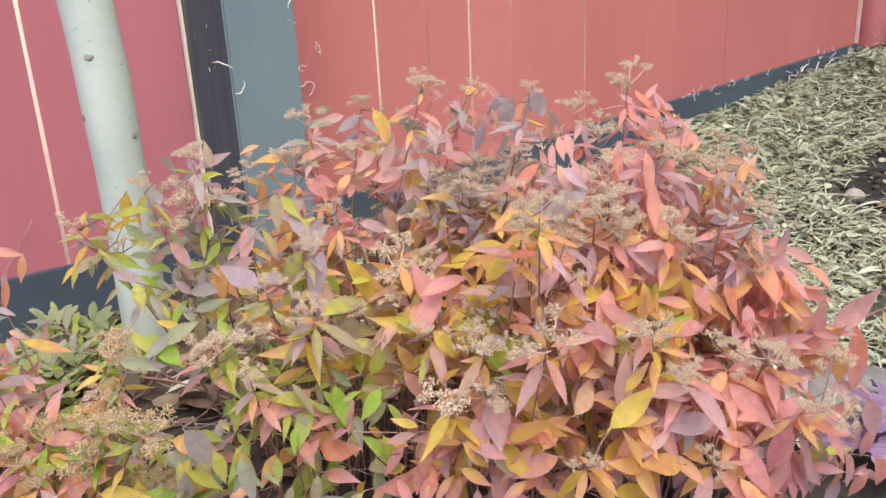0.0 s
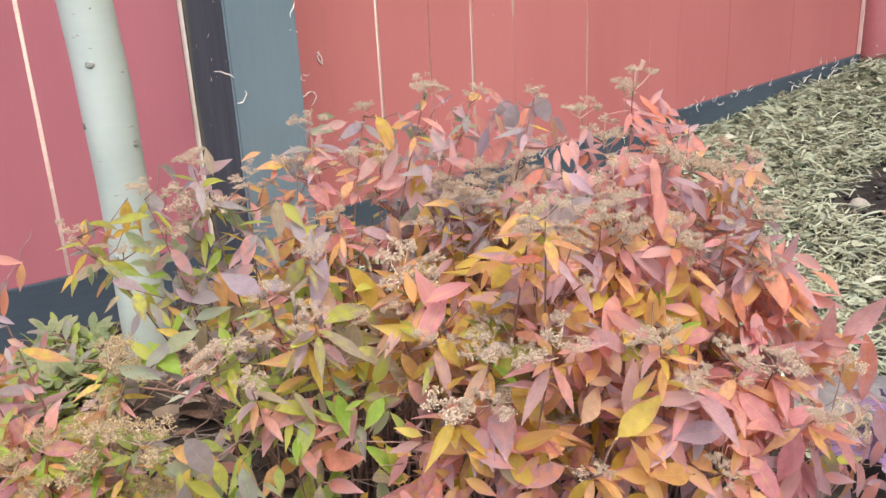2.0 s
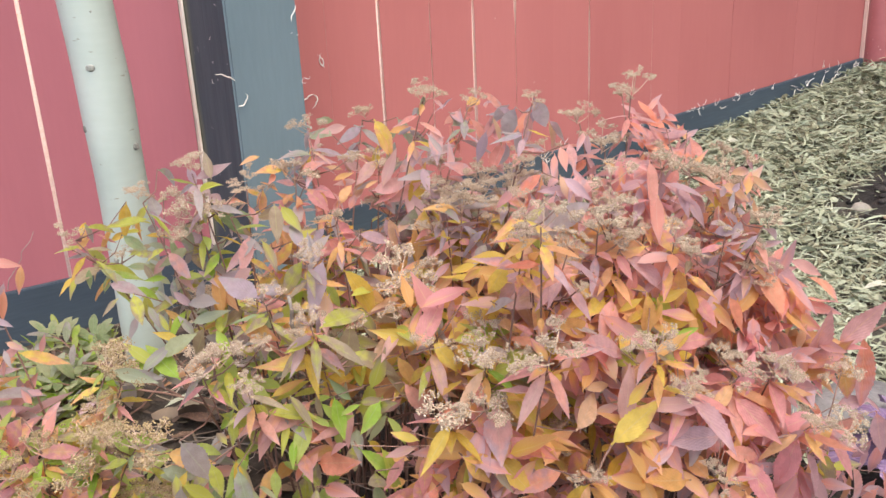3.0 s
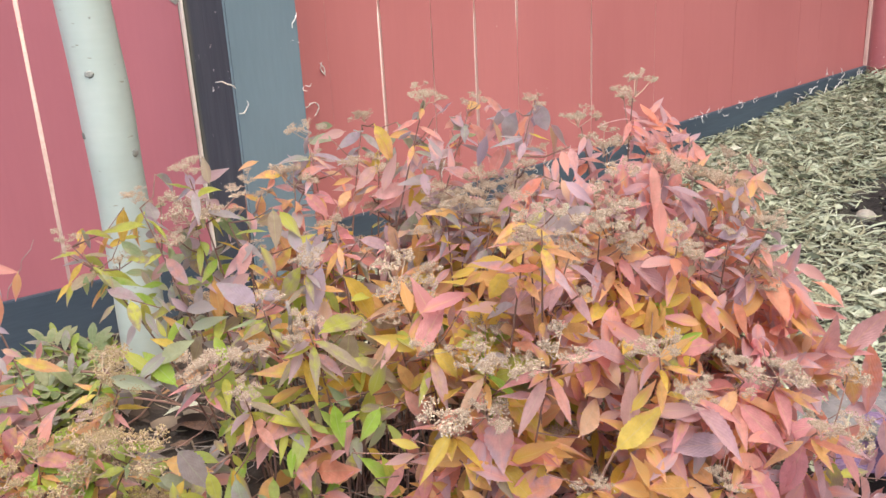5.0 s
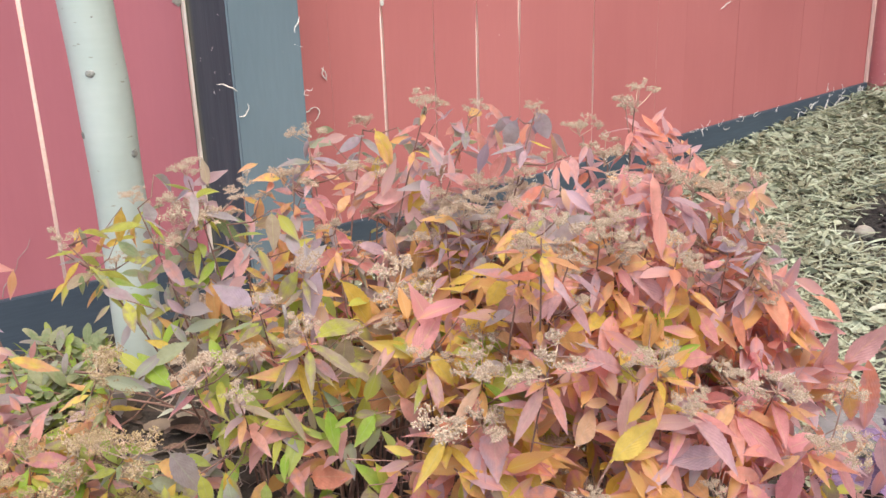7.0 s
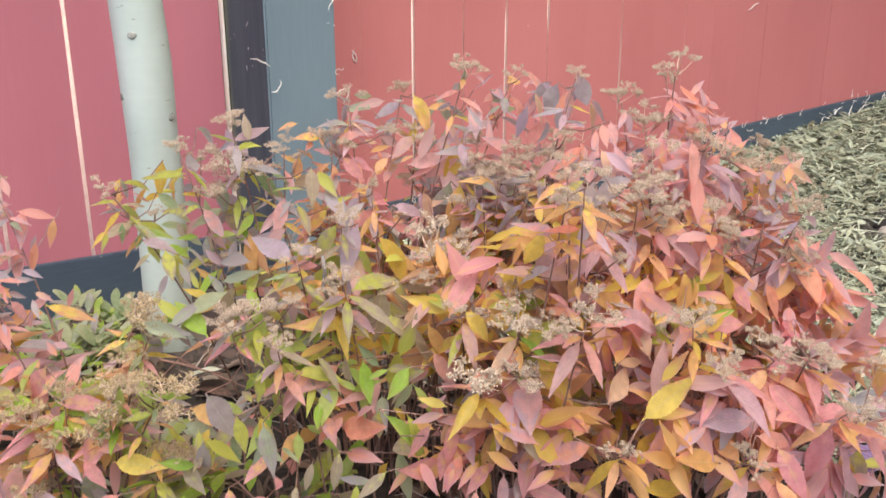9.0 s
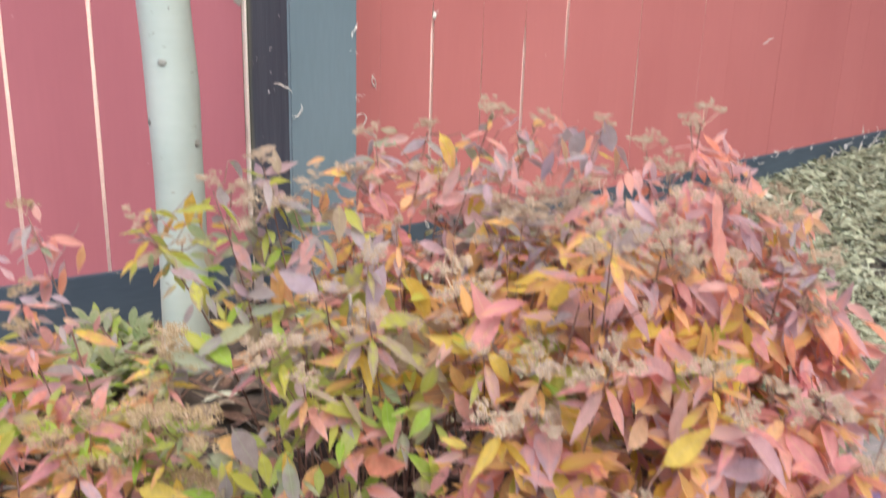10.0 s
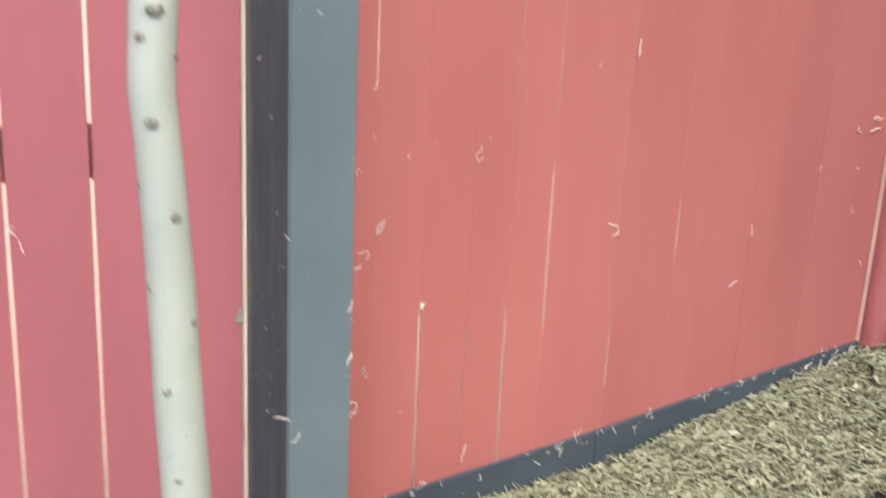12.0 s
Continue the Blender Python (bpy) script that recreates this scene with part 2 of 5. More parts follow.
def leaf_material(name, low, high, tip, vein, glow=0.60):
    """Leaf blade: low and high are its range of colour from leaf to leaf, tip washes over the outer half, vein lines the midrib."""
    m, n, l, b = material(name)
    uv = n.new("ShaderNodeSeparateXYZ")
    l.new(n.new("ShaderNodeTexCoord").outputs["UV"], uv.inputs[0])
    u, v = uv.outputs[0], calc(n, l, "ABSOLUTE", calc(n, l, "SUBTRACT", uv.outputs[1], 0.5))
    rnd = calc(n, l, "FRACT", calc(n, l, "ADD", n.new("ShaderNodeObjectInfo").outputs["Random"], n.new("ShaderNodeNewGeometry").outputs["Random Per Island"]))
    rnd2 = calc(n, l, "FRACT", calc(n, l, "MULTIPLY", rnd, 7.31))
    col = mix(n, l, rnd, low, high)
    blotch = noise_node(n, l, 4.5, 4)
    wash = calc(n, l, "ADD", calc(n, l, "ADD", calc(n, l, "MULTIPLY_ADD", v, 0.7, calc(n, l, "MULTIPLY", u, 0.8)), calc(n, l, "MULTIPLY", calc(n, l, "SUBTRACT", blotch, 0.5), 1.6)), calc(n, l, "MULTIPLY", calc(n, l, "SUBTRACT", rnd2, 0.5), 1.3))
    col = mix(n, l, ramp(n, l, wash, [(0.28, (0, 0, 0)), (0.74, (1, 1, 1))]), col, tip)
    wave = calc(n, l, "SINE", calc(n, l, "MULTIPLY", calc(n, l, "SUBTRACT", u, calc(n, l, "MULTIPLY", v, 0.9)), 58.0))
    veins = ramp(n, l, wave, [(0.80, (0, 0, 0)), (1.0, (1, 1, 1))])
    col = mix(n, l, calc(n, l, "MULTIPLY", veins, 0.24), col, vein)
    rib = ramp(n, l, v, [(0.012, (0.42, 0.42, 0.42)), (0.04, (0, 0, 0))])
    col = mix(n, l, rib, col, vein)
    mottle = ramp(n, l, noise_node(n, l, 7, 3, rough=0.6), [(0.3, (0.88, 0.86, 0.84)), (0.7, (1.10, 1.10, 1.12))])
    col = mix(n, l, 1.0, col, mottle, "MULTIPLY")
    spots = ramp(n, l, noise_node(n, l, 14, 3), [(0.76, (0, 0, 0)), (0.81, (0.7, 0.7, 0.7))])
    col = mix(n, l, spots, col, (0.16, 0.08, 0.04))
    l.new(col, b.inputs["Base Color"])
    b.inputs["Roughness"].default_value = 0.5
    b.inputs["Specular IOR Level"].default_value = 0.45
    bump(n, l, b, calc(n, l, "ADD", wave, calc(n, l, "MULTIPLY", blotch, 2.0)), 0.25, 0.0012)
    tr = n.new("ShaderNodeBsdfTranslucent")
    l.new(col, tr.inputs[0])
    ms = n.new("ShaderNodeMixShader")
    ms.inputs[0].default_value = glow
    l.new(b.outputs[0], ms.inputs[1])
    l.new(tr.outputs[0], ms.inputs[2])
    l.new(ms.outputs[0], n["Material Output"].inputs[0])
    return m


LEAF = {
    "green": leaf_material("leaf_green", (0.270, 0.440, 0.050), (0.410, 0.580, 0.080), (0.420, 0.490, 0.130), (0.438, 0.524, 0.251)),
    "olive": leaf_material("leaf_olive", (0.450, 0.490, 0.095), (0.610, 0.600, 0.120), (0.410, 0.330, 0.235), (0.560, 0.560, 0.260)),
    "yellow": leaf_material("leaf_yellow", (0.720, 0.520, 0.102), (0.800, 0.640, 0.144), (0.770, 0.430, 0.228), (0.740, 0.620, 0.312)),
    "orange": leaf_material("leaf_orange", (0.745, 0.410, 0.144), (0.810, 0.520, 0.204), (0.710, 0.330, 0.324), (0.747, 0.560, 0.336)),
    "coral": leaf_material("leaf_coral", (0.735, 0.270, 0.185), (0.800, 0.390, 0.250), (0.640, 0.350, 0.340), (0.740, 0.460, 0.290)),
    "pink": leaf_material("leaf_pink", (0.730, 0.310, 0.265), (0.800, 0.420, 0.340), (0.600, 0.380, 0.400), (0.750, 0.510, 0.400)),
    "purple": leaf_material("leaf_purple", (0.471, 0.338, 0.358), (0.583, 0.450, 0.450), (0.481, 0.430, 0.419), (0.586, 0.464, 0.416)),
    "grey": leaf_material("leaf_grey_green", (0.320, 0.362, 0.248), (0.410, 0.452, 0.310), (0.401, 0.356, 0.353), (0.479, 0.525, 0.391)),
    "pale": leaf_material("leaf_pale_green", (0.262, 0.360, 0.175), (0.365, 0.445, 0.235), (0.430, 0.455, 0.270), (0.457, 0.510, 0.358)),
    "lilac": leaf_material("leaf_lilac", (0.419, 0.333, 0.394), (0.512, 0.415, 0.466), (0.440, 0.405, 0.409), (0.532, 0.440, 0.430)),
    "mauve": leaf_material("leaf_mauve", (0.704, 0.380, 0.352), (0.781, 0.473, 0.429), (0.572, 0.418, 0.462), (0.748, 0.528, 0.440)),
    "rose": leaf_material("leaf_rose", (0.740, 0.245, 0.275), (0.790, 0.315, 0.335), (0.680, 0.310, 0.370), (0.740, 0.440, 0.380)),
    "tan": leaf_material("leaf_tan", (0.660, 0.420, 0.246), (0.720, 0.480, 0.312), (0.640, 0.400, 0.372), (0.700, 0.540, 0.408)),
    "gold": leaf_material("leaf_gold", (0.620, 0.425, 0.072), (0.700, 0.520, 0.102), (0.660, 0.380, 0.144), (0.700, 0.560, 0.240)),
    "peach": leaf_material("leaf_peach", (0.780, 0.440, 0.204), (0.820, 0.520, 0.276), (0.740, 0.340, 0.360), (0.780, 0.560, 0.396)),
    "dusk": leaf_material("leaf_dusky", (0.430, 0.379, 0.297), (0.512, 0.440, 0.358), (0.614, 0.522, 0.123), (0.573, 0.512, 0.338)),
    "kale": leaf_material("leaf_cabbage", (0.200, 0.120, 0.225), (0.260, 0.165, 0.290), (0.240, 0.165, 0.300), (0.520, 0.430, 0.560), 0.2),
}


# ---- building helpers ----
def thing(name, at, label, category, group="", kind=""):
    ob = tagged(new(name), label, category, group, kind)
    ob.location = at
    return ob


def mesh_of(name, verts, faces, mat, uvs=None, smooth=False):
    me = bpy.data.meshes.new(name)
    me.from_pydata([tuple(v) for v in verts], [], [tuple(int(i) for i in f) for f in faces])
    for m in mat if isinstance(mat, list) else [mat]:
        me.materials.append(m)
    if uvs is not None:
        layer = me.uv_layers.new(name="UVMap")
        idx = np.empty(len(me.loops), dtype=np.int32)
        me.loops.foreach_get("vertex_index", idx)
        layer.data.foreach_set("uv", np.asarray(uvs, dtype=np.float32)[idx].ravel())
    if smooth:
        me.polygons.foreach_set("use_smooth", np.ones(len(me.polygons), dtype=bool))
    me.update()
    return me


def child(name, me, parent, m=None, label="", kind=""):
    ob = tagged(new(name, me), label, "", "", kind)
    ob.parent = parent
    if m is not None:
        ob.matrix_basis = m
    return ob


def part(name, bm, mat, parent, label="", smooth=False):
    me = bpy.data.meshes.new(name)
    bm.to_mesh(me)
    bm.free()
    me.materials.append(mat)
    if smooth:
        me.polygons.foreach_set("use_smooth", np.ones(len(me.polygons), dtype=bool))
    return child(name, me, parent, None, label)


def block(x0, x1, y0, y1, z0, z1, bevel=0.002, top=None):
    """A bevelled box; top: a function of x that gives its own upper edge."""
    bm = bmesh.new()
    bmesh.ops.create_cube(bm, size=1.0)
    for v in bm.verts:
        x, y, z = v.co
        v.co = (x1 if x > 0 else x0, y1 if y > 0 else y0, z1 if z > 0 else z0)
        if top and z > 0:
            v.co.z = top(v.co.x)
    bmesh.ops.bevel(bm, geom=bm.edges[:], offset=bevel, segments=2, affect="EDGES")
    return bm


def tube(points, radii, sides=6):
    """Vertices and faces of a tapering tube along points."""
    pts = [Vector(p) for p in points]
    verts, faces = [], []
    side = Vector((1, 0.3, 0.1)).normalized()
    for i, p in enumerate(pts):
        d = (pts[min(i + 1, len(pts) - 1)] - pts[max(i - 1, 0)]).normalized()
        a = (side - d * side.dot(d)).normalized()
        b = d.cross(a)
        for k in range(sides):
            t = 2 * math.pi * k / sides
            verts.append(p + (a * math.cos(t) + b * math.sin(t)) * radii[i])
    for i in range(len(pts) - 1):
        for k in range(sides):
            faces.append((i * sides + k, i * sides + (k + 1) % sides, (i + 1) * sides + (k + 1) % sides, (i + 1) * sides + k))
    n = len(verts)
    faces.append(tuple(range(sides - 1, -1, -1)))
    faces.append(tuple(range(n - sides, n)))
    return verts, faces


def smoothstep(a, b, x):
    t = min(1.0, max(0.0, (x - a) / (b - a)))
    return t * t * (3 - 2 * t)


# ---- ground ----
def ground_z(x, y):
    """Height of the bed: it climbs towards the gate, and lies a little higher round the tree."""
    z = 0.13 * max(0.0, min(x, 2.3) - 0.93) - 0.012
    z += 0.070 * math.exp(-((x + 0.3) ** 2 + (y + 0.5) ** 2) / 0.06)
    z -= 0.03 * smoothstep(-0.4, -0.1, y) * smoothstep(0.2, -0.3, x)
    z += 0.02 * smoothstep(0.1, 0.7, x) * smoothstep(-0.1, -0.6, y) * smoothstep(1.6, 0.9, x)
    near = smoothstep(6, 2.5, math.hypot(x, y + 0.6))
    return z + near * (0.018 * noise.noise((x * 4, y * 4, 0.3)) + 0.008 * noise.noise((x * 14, y * 14, 2.1)))


def spread_axis(lo, hi, step, far):
    core = list(np.arange(lo, hi + step / 2, step))
    out, d = [], step
    while not out or out[-1] < far:
        d *= 1.5
        out.append((out[-1] if out else 0) + d)
    return [lo - o for o in reversed(out)] + core + [hi + o for o in out]


def build_ground():
    xs, ys = spread_axis(-1.4, 2.6, 0.035, 400), spread_axis(-2.2, 0.25, 0.035, 400)
    verts = [(x, y, ground_z(x, y)) for y in ys for x in xs]
    w = len(xs)
    faces = [(j * w + i, j * w + i + 1, (j + 1) * w + i + 1, (j + 1) * w + i) for j in range(len(ys) - 1) for i in range(w - 1)]
    ob = new("ground", mesh_of("ground", verts, faces, SOIL, smooth=True))
    tagged(ob, "dark crumbly garden soil of a planting bed", "ground", "", "structure")


build_ground()

# ---- fence ----
def kick_top(x):
    return 0.074 if x < 0 else 0.072 + 0.045 * x if x < 1.0 else 0.117 + 0.066 * (x - 1.0)


# joint: x, resting width, then open stretches (from z, to z, width)
PLAIN = 0.00015
JOINTS = [(-3.06 + 0.1453 * i, PLAIN, []) for i in range(16)] + [
    (-0.73, 0.003, []), (-0.585, 0.004, []),
    (-0.450, 0.007, [(-0.1, 2.0, 0.0066)]), (-0.302, 0.008, [(-0.1, 2.0, 0.0076)]), (-0.156, PLAIN, []), (-0.016, 0.003, [(-0.1, 0.98, 0.004)]),
    (0.150, PLAIN, []), (0.289, 0.0003, [(1.07, 2.0, 0.0052)]), (0.418, 0.0005, [(-0.1, 0.55, 0.0080)]), (0.551, 0.0005, [(0.2, 0.5, 0.0024)]),
    (0.670, 0.0005, [(-0.1, 0.52, 0.0080), (0.93, 2.0, 0.0030)]), (0.793, 0.0005, [(0.45, 0.86, 0.0072), (1.0, 2.0, 0.0028)]), (0.910, PLAIN, []),
    (1.029, 0.0012, [(0.25, 0.45, 0.0055), (0.90, 2.0, 0.0030)]), (1.142, PLAIN, []), (1.254, 0.0005, [(0.60, 0.74, 0.0068)]), (1.362, PLAIN, []), (1.466, PLAIN, []),
    (1.570, 0.0008, []), (1.668, PLAIN, []), (1.764, PLAIN, []), (1.857, 0.0005, []), (1.955, PLAIN, []), (2.05, PLAIN, []), (2.15, PLAIN, []), (2.2, PLAIN, []),
]


def joint_half(j, z):
    x, rest, opens = JOINTS[j]
    w = rest
    for a, b, wide in opens:
        w = max(w, rest + (wide - rest) * smoothstep(a - 0.03, a + 0.03, z) * smoothstep(b + 0.03, b - 0.03, z))
    return 0.5 * w * (1 + 0.22 * noise.noise((x * 9, 3.3, z * 5)))


def build_fence():
    fence = thing("fence", (0, 0, 0), "vertical board fence painted weathered red with narrow light gaps", "fence")
    zs = list(np.linspace(-0.06, 1.92, 56))
    for j in range(len(JOINTS) - 1):
        if JOINTS[j][0] == -0.016:
            continue
        x0, x1 = JOINTS[j][0], JOINTS[j + 1][0]
        off = 0.0012 * noise.noise((x0 * 7, 1.7, 0))
        verts, faces = [], []
        for z in zs:
            a, b = x0 + joint_half(j, z), x1 - joint_half(j + 1, z)
            cup = 0.0012 * noise.noise((x0 * 5, 8.1, z * 1.3))
            e0, e1 = (0.0001 if JOINTS[q][1] <= 0.0004 else 0.0004 for q in (j, j + 1))
            ring = [(a, e0), (a + e0, 0), ((a + b) / 2, -cup), (b - e1, 0), (b, e1), (b, 0.008), (b - 0.012, 0.019), (a + 0.012, 0.019), (a, 0.008)]
            verts += [(x, y + off, z) for x, y in ring]
        k = 9
        for i in range(len(zs) - 1):
            for e in range(k):
                faces.append((i * k + e, i * k + (e + 1) % k, (i + 1) * k + (e + 1) % k, (i + 1) * k + e))
        faces.append(tuple(range(k - 1, -1, -1)))
        faces.append(tuple(range(len(verts) - k, len(verts))))
        # sides of open joints are coloured pale to paint in the gaps' light
        pale_sides = [side for side, q in ((8, j), (4, j + 1)) if JOINTS[q][2]]
        me = mesh_of("board", verts, faces, [RED_LEFT if x1 < 0 else RED, PALE_EDGE])
        me.polygons.foreach_set("material_index", np.array([1 if q < k * (len(zs) - 1) and q % k in pale_sides else 0 for q in range(len(faces))], dtype=np.int32))
        child("board", me, fence)
    for z0, z1 in ((0.892, 0.992), (1.70, 1.79)):
        part("rail", block(-3.06, 2.2, 0.022, 0.06, z0, z1), RED, fence, "red painted rail behind the boards")
    # added backing blocks the light through the joint at x 1.029
    part("brace", block(0.985, 1.075, 0.0225, 0.055, 0.995, 1.695), RED, fence, "red backing added behind one joint to keep it dark")
    part("kickboard", block(-3.06, -0.015, -0.016, -0.003, -0.09, 0.074, 0.002), KICK, fence, "dark slate-blue painted kickboard")
    for x0, x1 in ((0.141, 0.9996), (1.0, 2.196)):
        part("kickboard", block(x0, x1, -0.016, -0.003, -0.09, 0.2, 0.002, kick_top), KICK, fence, "dark slate-blue painted kickboard")
    # pale strip added in place of the bright line between board and post
    strip = block(-0.0165, -0.0115, -0.013, 0.004, -0.06, 1.92, 0.0008)
    for v in strip.verts:
        if v.co.z > 1 and v.co.x < -0.014:
            v.co.x += 0.0030
    part("batten", strip, PALE_CREAM, fence, "narrow pale strip in place of a bright line beside the post")
    post = bmesh.new()
    bmesh.ops.create_cube(post, size=1.0)
    for v in post.verts:
        x, y, z = v.co
        v.co = (0.139 if x > 0 else -0.011 if y > 0 else 0.001, 0.03 if y > 0 else -0.193, 1.98 if z > 0 else -0.1)
    bmesh.ops.bevel(post, geom=post.edges[:], offset=0.0035, segments=3, affect="EDGES")
    ob = part("post", post, SLATE, fence, "square slate-grey post with a dark charcoal left side")
    # faces turned to -x take the darker charcoal colour
    ob.data.materials.append(POST_SIDE)
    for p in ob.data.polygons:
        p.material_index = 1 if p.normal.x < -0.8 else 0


build_fence()


def build_backdrop():
    """An added peach backdrop behind the fence, of which the gaps show slivers."""
    ob = part("wall_back", block(-12.0, 16.0, 8.0, 8.3, -0.3, 4.2, 0.01), BACKDROP, None, "pale peach backdrop added beyond the fence to brighten the gaps")
    tagged(ob, "", "wall", "", "structure")


build_backdrop()


def build_light_block():
    """An unseen wall beyond the gate, added to cut the sky light from the right."""
    ob = part("wall_east", block(2.5, 2.8, -9.0, 0.2, -0.1, 8.5, 0.01), LIGHT_BLOCK, None, "unseen dark brown wall added to block light beyond the gate")
    tagged(ob, "", "wall", "", "structure")


build_light_block()


def build_gate():
    gate = thing("gate", (2.2, 0, 0), "charcoal painted wooden gate hung on a red post", "gate")
    v, f = tube([(0.05, -0.036, z) for z in np.linspace(-0.05, 1.95, 9)], [0.05] * 9, 28)
    child("post", mesh_of("post", v, f, RED_STEEL, smooth=True), gate, None, "round red painted steel gate post")
    v, f = tube([(0.05, -0.036, z) for z in (0.797, 0.80, 0.885, 0.888)], [0.05, 0.0535, 0.0535, 0.05], 28)
    child("collar", mesh_of("collar", v, f, IRON), gate, None, "black iron collar of the hinge")
    # boards past the eighth are unseen, added to block light from the right
    for i in range(20):
        y1 = -0.104 - i * 0.126
        part("board", block(0.028, 0.048, y1 - 0.122, y1, 0.14, 1.9, 0.003), CHARCOAL, gate)
    # pale strip stands in for the highlight down the post's left edge
    part("weather_strip", block(-0.007, -0.001, -0.014, -0.002, 0.196, 1.92, 0.001), PALE_EDGE, gate, "narrow pale strip in place of a bright line beside the post")
    part("rail", block(0.012, 0.028, -2.62, -0.104, 0.14, 0.20, 0.003), KICK, gate, "slate-blue lower rail")
    hinge = part("hinge", block(-0.006, 0.012, -0.16, -0.030, 0.80, 0.885, 0.003), IRON, gate, "black iron strap hinge")
    part("hinge_pin", block(-0.018, 0.0, -0.13, -0.012, 0.866, 0.879, 0.003), PALE_STONE, gate, "pale scuffed hinge pin")
    for dz in (0.82, 0.86):
        v, f = tube([(-0.012, -0.075, dz), (-0.004, -0.075, dz)], [0.006, 0.006], 8)
        child("bolt", mesh_of("bolt", v, f, IRON), gate)


build_gate()


# ---- aspen ----
TRUNK = [(-0.284, -0.462, -0.08, 0.048), (-0.284, -0.466, 0.03, 0.039), (-0.288, -0.470, 0.14, 0.0350), (-0.285, -0.470, 0.33, 0.0360),
         (-0.288, -0.470, 0.50, 0.0370), (-0.297, -0.470, 0.66, 0.0355), (-0.302, -0.470, 0.80, 0.0343), (-0.308, -0.470, 0.925, 0.0328), (-0.316, -0.470, 1.03, 0.0318),
         (-0.322, -0.470, 1.10, 0.0322), (-0.316, -0.472, 1.22, 0.0320), (-0.320, -0.47, 1.5, 0.030), (-0.33, -0.48, 1.9, 0.027), (-0.32, -0.48, 2.4, 0.021), (-0.33, -0.48, 2.9, 0.012)]


def trunk_at(z):
    for a, b in zip(TRUNK, TRUNK[1:]):
        if z <= b[2]:
            t = (z - a[2]) / (b[2] - a[2])
            return [p + (q - p) * t for p, q in zip(a, b)]
    return TRUNK[-1]


def build_tree():
    tree = thing("aspen_tree", (0, 0, 0), "slim young aspen trunk with smooth pale bark and dark knots", "tree")
    verts, faces, sides = [], [], 20
    zs = np.linspace(-0.08, 2.9, 90)
    for z in zs:
        x, y, _, r = trunk_at(z)
        for k in range(sides):
            t = 2 * math.pi * k / sides
            rr = r * (1 + 0.035 * noise.noise((math.cos(t) * 1.2, math.sin(t) * 1.2, z * 6)) + 0.03 * noise.noise((3, 1, z * 9)))
            verts.append((x + rr * math.cos(t), y + rr * math.sin(t), z))
    for i in range(len(zs) - 1):
        for k in range(sides):
            faces.append((i * sides + k, i * sides + (k + 1) % sides, (i + 1) * sides + (k + 1) % sides, (i + 1) * sides + k))
    child("trunk", mesh_of("trunk", verts, faces, BARK, smooth=True), tree)
    # branch scars: height, turn round the trunk (0 faces the path), size
    for z, turn, size in ((0.412, 62, 0.8), (0.442, -62, 0.8), (0.527, -8, 0.8), (0.67, -18, 1.0), (0.60, 20, 0.35), (0.769, 66, 1.0), (0.823, -52, 0.8), (0.926, 34, 1.0),
                          (0.969, -70, 0.8), (1.057, 0, 1.25), (1.17, -24, 1.0), (1.146, 78, 0.9), (1.205, 10, 1.5), (0.565, 40, 0.3), (0.30, 30, 0.5), (0.25, -35, 0.6)):
        x, y, _, r = trunk_at(z)
        a = radians(-90 - 24 + turn)
        out = Vector((math.cos(a), math.sin(a), 0))
        bm = bmesh.new()
        bmesh.ops.create_uvsphere(bm, u_segments=10, v_segments=7, radius=1)
        for v in bm.verts:
            v.co = v.co * (1 + 0.25 * noise.noise(v.co * 1.7 + Vector((z * 31, 0, 0))))
            if v.co.x > 0.5:
                v.co.x -= 0.5 * (v.co.x - 0.5) + 0.25 * max(0, 0.5 - abs(v.co.z))
        m = Matrix.Translation(Vector((x, y, z)) + out * (r - 0.001)) @ Matrix.Rotation(a, 4, "Z") @ Matrix.Diagonal((0.0042 * size, 0.0082 * size, 0.0068 * size, 1))
        collar = bm.copy()
        collar.transform(m @ Matrix.Translation((-0.75, 0, -0.10)) @ Matrix.Diagonal((1.0, 1.4, 1.5, 1)))
        bm.transform(m)
        part("knot", bm, KNOT, tree, "dark eye-shaped branch scar", True)
        part("collar", collar, BARK, tree, "swollen pale bark round a branch scar", True)


build_tree()


# ---- leaves and seed heads ----
def leaf_arrays(width, fold, bend, twist, segs=29, wave=0.0, teeth=0.075, blunt=0.9):
    """A toothed lance-shaped leaf one unit long from its stalk along +x, with its upper side to +z."""
    verts, uvs, faces = [], [], []
    px, pz, ang = 0.0, 0.0, 0.0
    for i in range(segs + 1):
        s = i / segs
        if i:
            ang = -bend * s
            px += math.cos(ang) / segs
            pz += math.sin(ang) / segs
        blade = max(0.0, (s - 0.07) / 0.93)
        half = 0.012 + width * 2.05 * (blade ** 0.92) * ((1 - blade) ** blunt) if s < 1 else 0.002
        if 0 < i < segs:
            half *= 1 + teeth * (1 if i % 2 else -1) * (0.5 + (i * 0.618 + width * 37) % 1)
        tw = twist * (s - 0.3)
        for side, v in ((-1, 0.0), (0, 0.5), (1, 1.0)):
            y, h = side * half * math.cos(fold), abs(side) * half * math.sin(fold) + wave * half * math.sin(s * 9 + side * 1.3)
            y, h = y * math.cos(tw) - h * math.sin(tw), y * math.sin(tw) + h * math.cos(tw)
            verts.append((px - h * math.sin(ang), y, pz + h * math.cos(ang)))
            uvs.append((s, v))
    for i in range(segs):
        for k in (0, 1):
            faces.append((i * 3 + k, (i + 1) * 3 + k, (i + 1) * 3 + k + 1, i * 3 + k + 1))
    return np.array(verts), np.array(faces), np.array(uvs)


